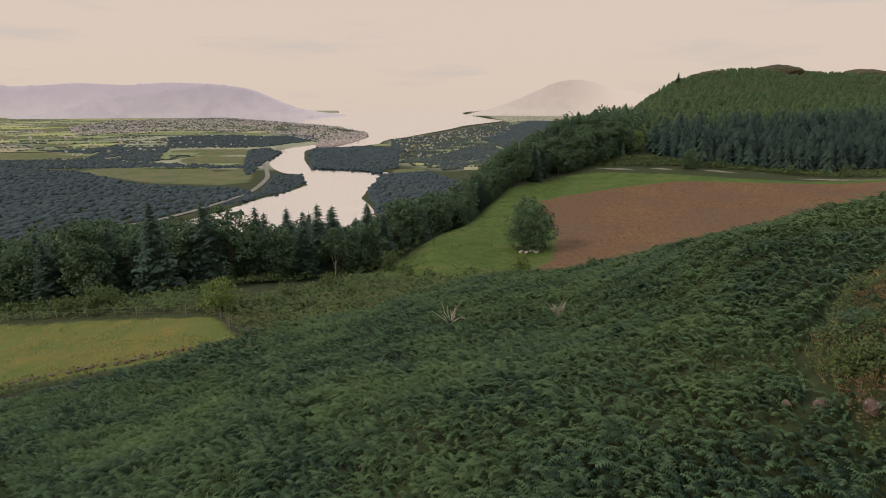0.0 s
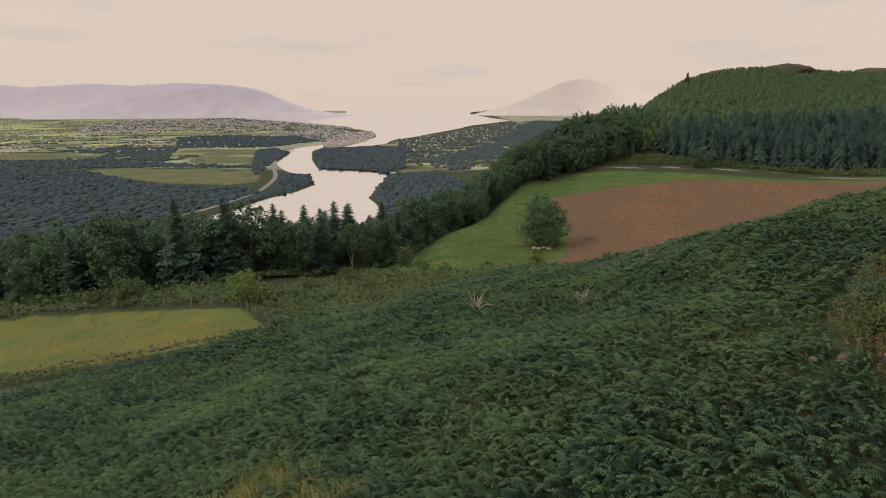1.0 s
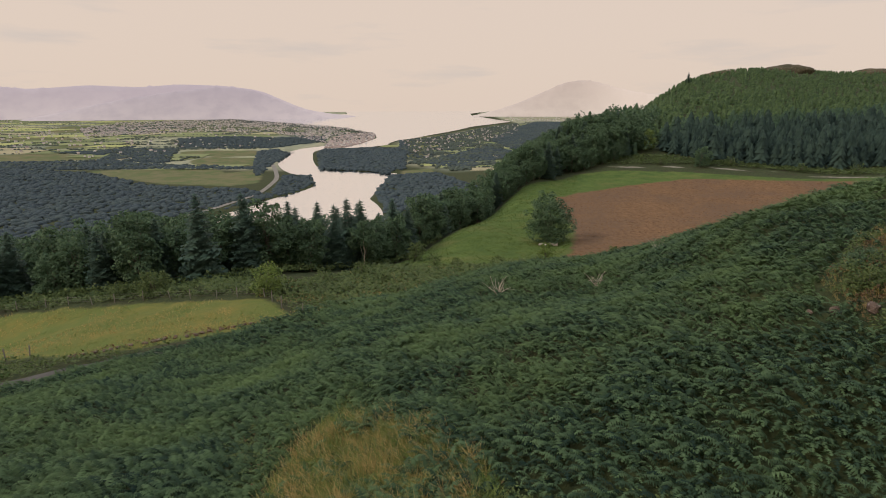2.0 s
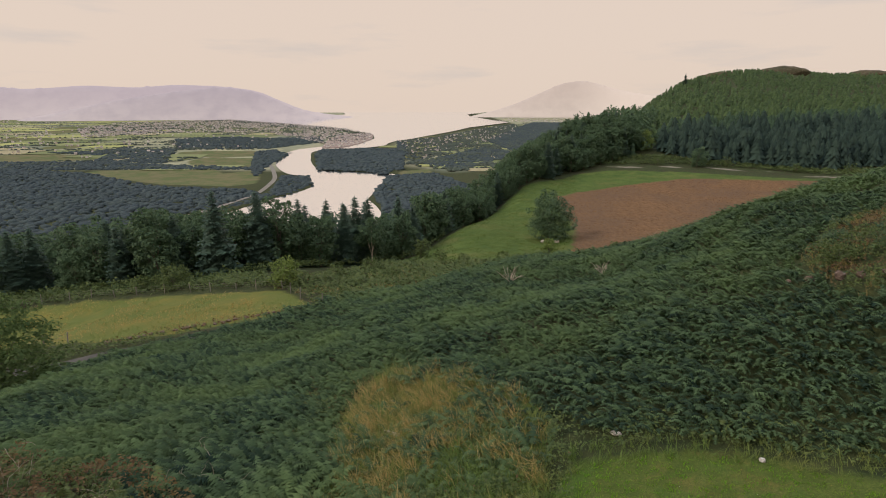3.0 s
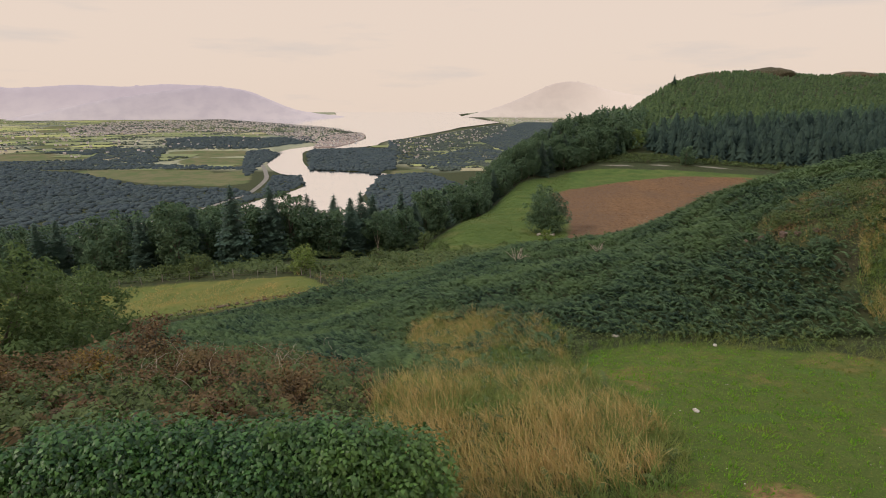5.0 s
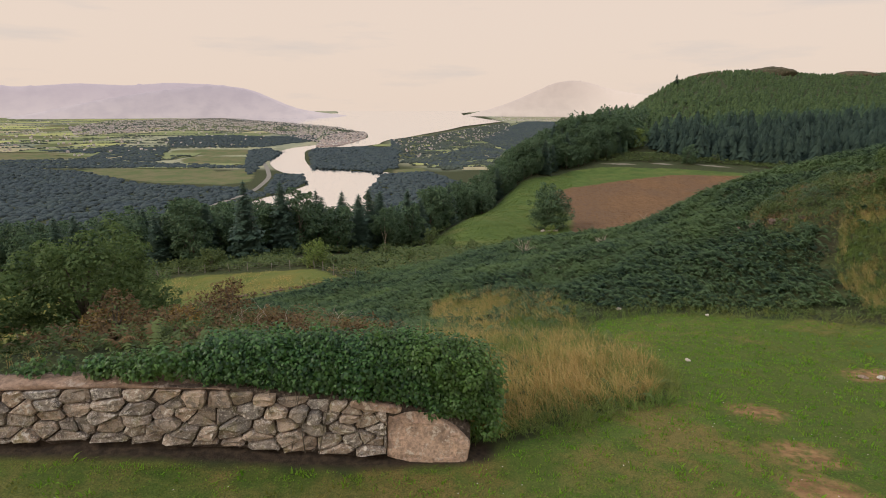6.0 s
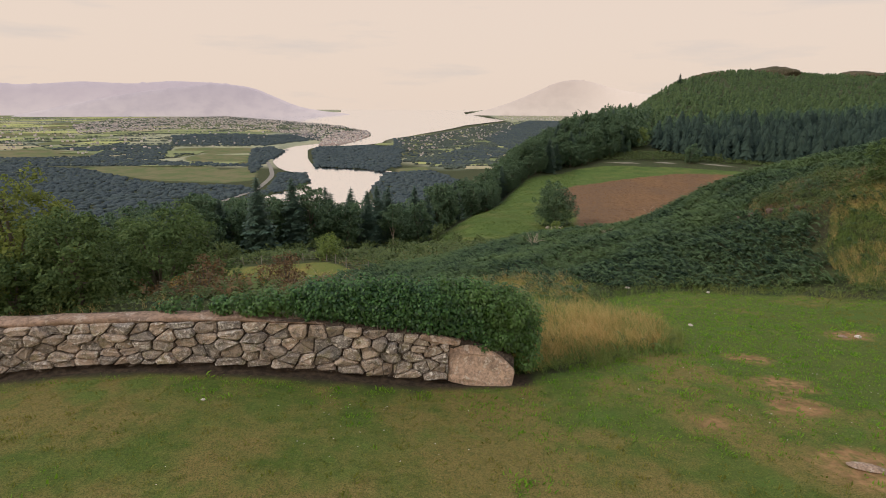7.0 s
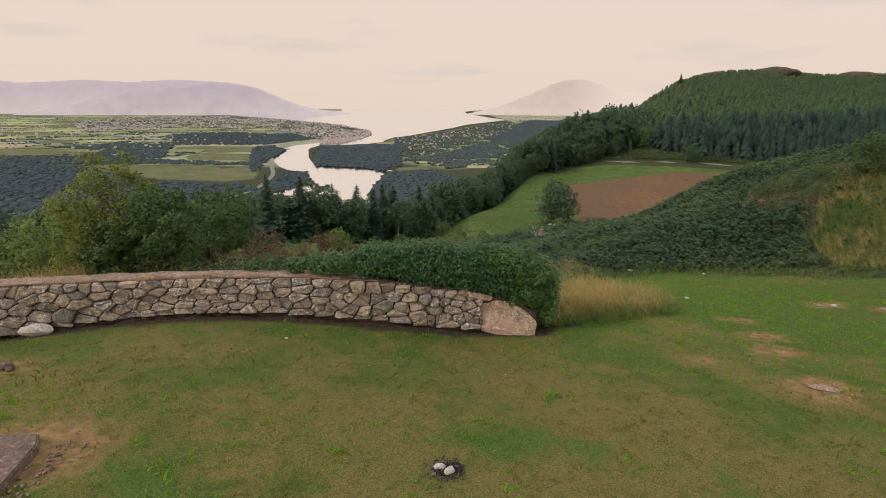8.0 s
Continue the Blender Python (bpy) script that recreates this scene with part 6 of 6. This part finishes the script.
for k in range(26):
    t = k / 25
    x, y = -38 + 18 * t + 0.3 * math.sin(5 * k), 40.6 + 7.3 * t ** 1.2 + 0.3 * math.cos(7 * k)
    rock("bank_stone", x, y, (0.2 + 0.12 * math.sin(3 * k) ** 2, 0.2, 0.24), ROCK, "grey stone of a tumbled bank beside the hay field", k + 31, 0.2, 23 * k)
rock("base_stone", -18.95, -10.13, (0.38, 0.16, 0.26), PALE_STONE, "large pale stone lying at the foot of the wall", 60, 0.1, 8)
rock("flat_stone", -2.05, -11.85, (0.28, 0.12, 0.08), BURIED_STONE, "long pinkish flat stone set in bare earth", 61, 0.3, -22)
rock("flat_stone", 3.1, -4.2, (0.16, 0.09, 0.06), BURIED_STONE, "pale flat stone set in bare earth", 62, 0.3, -10)
rock("flat_stone", 4.6, -5.1, (0.2, 0.10, 0.06), BURIED_STONE, "pinkish flat stone set in bare earth", 63, 0.3, 0)
ash = part("fire_ash", rock_mesh((0.19, 0.15, 0.03), 91, 0.6, 0.8), ASH)
ash.matrix_basis = pose(-9.62, -15.05, height(-9.62, -15.05)[0] + 0.012, 0, 0, 30)
tagged(ash, "black charred earth of a burnt-out fire in the lawn", "ash")
q = np.array([-9.62, -15.05]) + rng.normal(0, 0.125, (420, 2))
v, f = strewn(*LEAF, on_ground(q, 0.03), rng.uniform(0, 6.28, 420), rng.uniform(0.015, 0.05, 420), rng.uniform(0, 0.9, 420), rng.uniform(0, 6.28, 420))
tagged(part("charred_litter", array_mesh("charred_litter", v, f, CHAR), None), "black bits of charcoal scattered round a burnt-out fire", "charcoal", kind="stuff")
for k, (x, y, s) in enumerate([(-9.72, -15.02, 0.075), (-9.58, -15.10, 0.08), (-9.66, -14.88, 0.045), (-9.48, -14.97, 0.04), (-9.80, -15.2, 0.04), (-9.50, -15.2, 0.03), (-9.76, -14.9, 0.03)]):
    rock("hearth_stone", x, y, (s * 1.2, s * 0.8, s), PALE_STONE if k < 2 else ROCK, "stone of a small burnt-out fire ring in the lawn", k + 71, 0.1, 63 * k)
for k, (x, y, s) in enumerate([(-14.85, -15.3, 0.035), (-14.98, -15.1, 0.03), (-14.72, -15.6, 0.03), (-17.75, -12.5, 0.12), (-17.6, -12.6, 0.07)]):
    rock("loose_stone", x, y, (s * 1.2, s, s), ROCK, "small loose stone on bare earth", k + 81, 0.1, 63 * k)


q = np.column_stack([rng.normal(-14.82, 0.13, 90), rng.uniform(-16.4, -14.95, 90)])
v, f = strewn(*clumps[0], on_ground(q, 0.0), rng.uniform(0, 6.28, 90), rng.uniform(0.015, 0.055, 90))
tagged(part("gravel", array_mesh("gravel", v, f, BURIED_STONE), None), "pale gravel and chips in bare earth beside a slab", "gravel", kind="stuff")


# ---- concrete slab at the lawn's edge ----
def slab():
    bm = bmesh.new()
    pts = [(-15.32, -14.98), (-15.15, -15.25), (-15.0, -15.9), (-14.85, -16.6), (-17.2, -17.1), (-17.6, -15.2)]
    bot = [bm.verts.new((x, y, height(x, y)[0] - 0.1)) for x, y in pts]
    top = [bm.verts.new((x, y, height(x, y)[0] + 0.13)) for x, y in pts]
    bm.faces.new(top[::-1])
    bm.faces.new(bot)
    for k in range(len(pts)):
        j = (k + 1) % len(pts)
        bm.faces.new((bot[j], bot[k], top[k], top[j]))
    bmesh.ops.recalc_face_normals(bm, faces=bm.faces)
    bmesh.ops.bevel(bm, geom=[e for e in bm.edges if all(v.co.z > height(v.co.x, v.co.y)[0] + 0.05 for v in e.verts)], offset=0.02, segments=2, affect="EDGES")
    tagged(part("concrete_slab", bm, SLAB), "worn brownish concrete slab sunk in the lawn", "slab")


slab()


# ---- the dry stone wall with its ivy ----
WX = np.array([p[0] for p in WALL_LINE])
WY = np.array([p[1] for p in WALL_LINE])
TOP_X = np.array([-21.5, -19.5, -17.5, -15.5, -13.2, -11.3, -9.3, -8.7, -8.0, -7.25])
TOP_Z = np.array([0.74, 0.75, 0.77, 0.80, 0.77, 0.62, 0.34, 0.18, 0.02, -0.42])


def wall_y(x):
    return float((spline(WX, np.array([x])) @ WY)[0])


def wall_top(x):
    return float(np.interp(x, TOP_X, TOP_Z))


def wall_base(x):
    return float(height(x, wall_y(x) - 0.12)[0])


def wall_out(x):
    """The outward normal of the wall's lawn face in the plan."""
    d = wall_y(x + 0.05) - wall_y(x - 0.05)
    n = math.hypot(0.1, d)
    return d / n, -0.1 / n


def on_face(x, z, out):
    nx, ny = wall_out(x)
    return Vector((x + nx * out, wall_y(x) + ny * out, z))


def clip_cell(cell, p, q):
    """The part of a polygon that lies nearer to p than to q."""
    mx, my = (p[0] + q[0]) / 2, (p[1] + q[1]) / 2
    dx, dy = q[0] - p[0], q[1] - p[1]
    res = []
    for k in range(len(cell)):
        a, b = cell[k], cell[(k + 1) % len(cell)]
        da, db = (a[0] - mx) * dx + (a[1] - my) * dy, (b[0] - mx) * dx + (b[1] - my) * dy
        if da <= 0:
            res.append(a)
        if da * db < 0:
            t = da / (da - db)
            res.append((a[0] + t * (b[0] - a[0]), a[1] + t * (b[1] - a[1])))
    return res


def wall_stone(cell, wall, gen, proud, mat, blunt=None):
    """One stone: a rounded outline, bevelled and bulging from the face."""
    cx, cy = sum(p[0] for p in cell) / len(cell), sum(p[1] for p in cell) / len(cell)
    ring = []
    n = len(cell)
    soft_by = blunt or gen.uniform(0.10, 0.34)
    for k in range(n):
        a, b, c = cell[k - 1], cell[k], cell[(k + 1) % n]
        la, lc = math.hypot(a[0] - b[0], a[1] - b[1]), math.hypot(c[0] - b[0], c[1] - b[1])
        if la < 0.02:
            continue
        p, q = [(b[0] + (o[0] - b[0]) * s, b[1] + (o[1] - b[1]) * s) for o, s in ((a, min(soft_by, 0.10 / max(la, 0.02))), (c, min(soft_by, 0.10 / max(lc, 0.02))))]
        ring += [p, ((p[0] + 2 * b[0] + q[0]) / 4, (p[1] + 2 * b[1] + q[1]) / 4), q]
    if len(ring) < 5:
        return
    bm = bmesh.new()
    layers = []
    tilt = (gen.normal(0, 0.12), gen.normal(-0.03, 0.14))
    for shrink_, out in ((0.86, -0.06), (0.935, proud * 0.35), (0.88, proud * 0.88), (0.60, proud * 1.06)):
        row = []
        for px, pz in ring:
            dx, dz = (px - cx) * shrink_, (pz - cy) * shrink_
            j = gen.normal(0, 0.006)
            lift = out + (tilt[0] * dx + tilt[1] * dz if out > 0 else 0) + (gen.normal(0, 0.012) if out > 0 else 0)
            row.append(bm.verts.new(on_face(cx + dx + j, cy + dz + j, lift)))
        layers.append(row)
    m = len(ring)
    for lo, hi in zip(layers[:-1], layers[1:]):
        for k in range(m):
            bm.faces.new((lo[k], lo[(k + 1) % m], hi[(k + 1) % m], hi[k]))
    bm.faces.new(layers[-1])
    bmesh.ops.recalc_face_normals(bm, faces=bm.faces)
    part("stone", bm, mat, wall)


def stone_wall():
    wall = thing("stone_wall", Matrix(), "low curved field-stone wall of rounded lichened granite with a rough concrete top", "wall")
    gen = np.random.default_rng(77)
    xs = np.linspace(-21.5, -7.3, 72)
    # the core, behind the stones
    v, f = [], []
    for x in xs:
        nx, ny = wall_out(x)
        b, t = wall_base(x), wall_top(x)
        for out, z in ((0.0, b - 0.25), (0.0, t - 0.02), (-0.48, t - 0.02), (-0.48, b - 0.6)):
            v.append(tuple(on_face(x, z, out)))
    for k in range(len(xs) - 1):
        for s in range(4):
            f.append((4 * k + s, 4 * k + (s + 1) % 4, 4 * k + 4 + (s + 1) % 4, 4 * k + 4 + s))
    e = 4 * (len(xs) - 1)
    f += [(3, 2, 1, 0), (e, e + 1, e + 2, e + 3)]
    part("core", array_mesh("core", np.array(v), np.array(f)), MORTAR, wall, "dark earthy mortar between the stones")
    # the worn concrete top
    v, f = [], []
    xs = np.linspace(-21.5, -11.2, 90)
    prof = ((0.02, -0.07), (0.05, -0.035), (0.03, 0.0), (-0.14, 0.04), (-0.29, 0.045), (-0.33, -0.06))
    for k, x in enumerate(xs):
        for j, (out, dz) in enumerate(prof):
            w = 0.05 * noise.noise((x * 1.7, j * 0.7, 0)) + 0.03 * noise.noise((x * 6.0, j * 1.3, 5))
            end = min(1.0, (-11.2 - x) / 1.2)
            v.append(tuple(on_face(x, wall_top(x) + dz * end - 0.05 * (1 - end) + w, out + w)))
    for k in range(len(xs) - 1):
        for s in range(5):
            f.append((6 * k + s, 6 * k + s + 1, 6 * k + 7 + s, 6 * k + 6 + s))
    part("coping", array_mesh("coping", np.array(v), np.array(f)), CONCRETE, wall, "rough pinkish concrete top", smooth=True)
    # the stones, in rough courses
    seeds = []
    x = -21.4
    for row in range(5):
        x = -21.4 + gen.uniform(0, 0.2)
        while x < -8.75:
            wide = gen.choice([0.17, 0.30, 0.45, 0.70], p=[0.30, 0.27, 0.24, 0.19])
            if row == 0:
                wide *= 1.25
            seeds.append((x + wide / 2, (row + 0.5 + gen.normal(0, 0.27)) / 5, wide))
            x += wide
    pts = []
    for x, v_, wide in seeds:
        b, t = wall_base(x) + 0.06, wall_top(x) - 0.07
        if t - b < 0.85 and v_ > 0.82:
            continue
        pts.append((x, b + (t - b) * v_))
    arr = np.array(pts)
    for k, p in enumerate(pts):
        b, t = wall_base(p[0]) + 0.10, wall_top(p[0]) - 0.06
        cell = [(p[0] - 0.6, b), (p[0] + 0.6, b), (p[0] + 0.6, t), (p[0] - 0.6, t)]
        cell = [(x_ * 0.62, z_) for x_, z_ in cell]
        near = np.argsort(np.hypot((arr[:, 0] - p[0]) * 0.62, arr[:, 1] - p[1]))[1:16]
        for j in near:
            cell = clip_cell(cell, (p[0] * 0.62, p[1]), (pts[j][0] * 0.62, pts[j][1]))
            if len(cell) < 3:
                break
        cell = [(x_ / 0.62, z_) for x_, z_ in cell]
        cell = clip_cell(cell, (-9.0, 0), (-8.46, 0)) if len(cell) > 2 else cell
        if len(cell) < 3:
            continue
        wall_stone(cell, wall, gen, gen.uniform(0.045, 0.15), STONE)
    # the long flat stone and the big end boulder
    wall_stone([(-9.35, 0.20), (-8.45, -0.02), (-8.42, 0.12), (-9.3, 0.36)], wall, gen, 0.10, BOULDER)
    wall_stone([(-8.80, -0.80), (-8.0, -0.98), (-7.36, -1.02), (-7.28, -0.62), (-7.45, -0.40), (-7.9, -0.06), (-8.35, 0.06), (-8.80, 0.02)], wall, gen, 0.16, BOULDER, 0.12)


IVY_LEAF = (np.array([(0, 0, 0), (0.12, 0.46, -0.06), (0.40, 0, 0.07), (0.12, -0.46, -0.06), (1.0, 0, -0.14)]), np.array([(0, 2, 1), (0, 3, 2), (1, 2, 4), (2, 3, 4)]))


def ivy():
    gen = np.random.default_rng(88)
    plant = thing("ivy", Matrix(), "thick glossy green ivy spilling over the stone wall's end", "ivy")
    lumps = []
    for x in np.linspace(-14.6, -7.35, 34):
        t = np.interp(x, [-14.6, -13.6, -12.4, -11.6, -11.0, -10.3, -8.6, -7.9, -7.35], [0.98, 1.02, 1.10, 1.32, 1.50, 1.42, 1.46, 1.38, 1.12])
        r = np.interp(x, [-14.6, -13.0, -12, -10, -7.3], [0.06, 0.12, 0.22, 0.42, 0.50])
        nx, ny = wall_out(x)
        y = wall_y(x)
        lumps.append((x + gen.normal(0, 0.05), y + 0.30, t - r, r, 0.95))
        if x > -13.2:
            low = np.interp(x, [-13.2, -11.5, -10.5, -9.6, -8.6, -8.0, -7.3], [0.84, 0.66, 0.50, 0.36, 0.16, 0.0, -0.22])
            wide = np.interp(x, [-13.2, -11.6, -10.6, -8], [0.13, 0.20, 0.30, 0.36])
            lumps.append((x, y + 0.16, low + wide, wide, 1.0))
        if x > -11.6:
            lumps.append((x, y + 0.18, (low + t) / 2, 0.36, 1.1))
            lumps.append((x, y + 0.75, t - r - 0.35, 0.5, 1.1))
        if x > -8.3:
            lumps.append((x + 0.25, y + 0.22, 0.05, 0.30, 1.1))
    for z in (-0.45, -0.1, 0.25, 0.55):
        lumps.append((-6.98, -8.40, z, 0.30, 1.0))
        lumps.append((-7.1, -8.0, z, 0.42, 1.0))
    # smaller tufts that break up the skin
    for k in range(170):
        b = lumps[int(gen.integers(len(lumps)))]
        a = gen.uniform(0, math.pi * 2)
        e = gen.uniform(-0.3, 1.2)
        lumps.append((b[0] + b[3] * math.cos(a) * math.cos(e), b[1] - b[3] * abs(math.sin(a)) * math.cos(e), b[2] + b[3] * math.sin(e) * 0.95, gen.uniform(0.07, 0.16), 1.0))
    for k in range(26):
        x = gen.uniform(-13.4, -7.4)
        b = np.interp(x, [-13.4, -11.6, -11.0, -10.3, -7.4], [0.98, 1.24, 1.42, 1.36, 1.12])
        lumps.append((x, wall_y(x) + gen.uniform(0.0, 0.5), b + gen.uniform(-0.1, 0.08), gen.uniform(0.12, 0.22), 0.9))
    lumps = np.array(lumps)
    count = 46000
    pick = gen.choice(len(lumps), count, p=lumps[:, 3] ** 2 / (lumps[:, 3] ** 2).sum())
    d = gen.normal(size=(count, 3))
    d /= np.linalg.norm(d, axis=1)[:, None]
    d[:, 1] = np.where(gen.random(count) < 0.6, -np.abs(d[:, 1]), d[:, 1])
    p = lumps[pick, :3] + d * (lumps[pick, 3] * gen.uniform(0.72, 1.06, count))[:, None] * np.column_stack([np.ones(count), np.ones(count), lumps[pick, 4]])
    hang = np.arctan2(d[:, 1], d[:, 0]) + gen.normal(0, 0.35, count)
    leafy = strewn(*IVY_LEAF, p, hang + gen.normal(0, 0.5, count), gen.uniform(0.036, 0.080, count), np.clip(1.05 - 0.8 * np.clip(d[:, 2], 0, 1) + gen.normal(0, 0.42, count), -0.1, 1.6), hang)
    part("foliage", array_mesh("foliage", *leafy), IVY, plant)
    for k in range(4):
        x = -10.5 + 0.22 * k
        a = on_face(x, wall_base(x) + 0.1, 0.12)
        b = on_face(x + gen.uniform(-0.3, 0.3), wall_top(x) + 0.1, 0.08)
        part("stem", array_mesh("stem", *limb(a, b, 0.010, 0.006, 5, 0.05)), BARK, plant, "bare woody ivy stem")


stone_wall()
ivy()
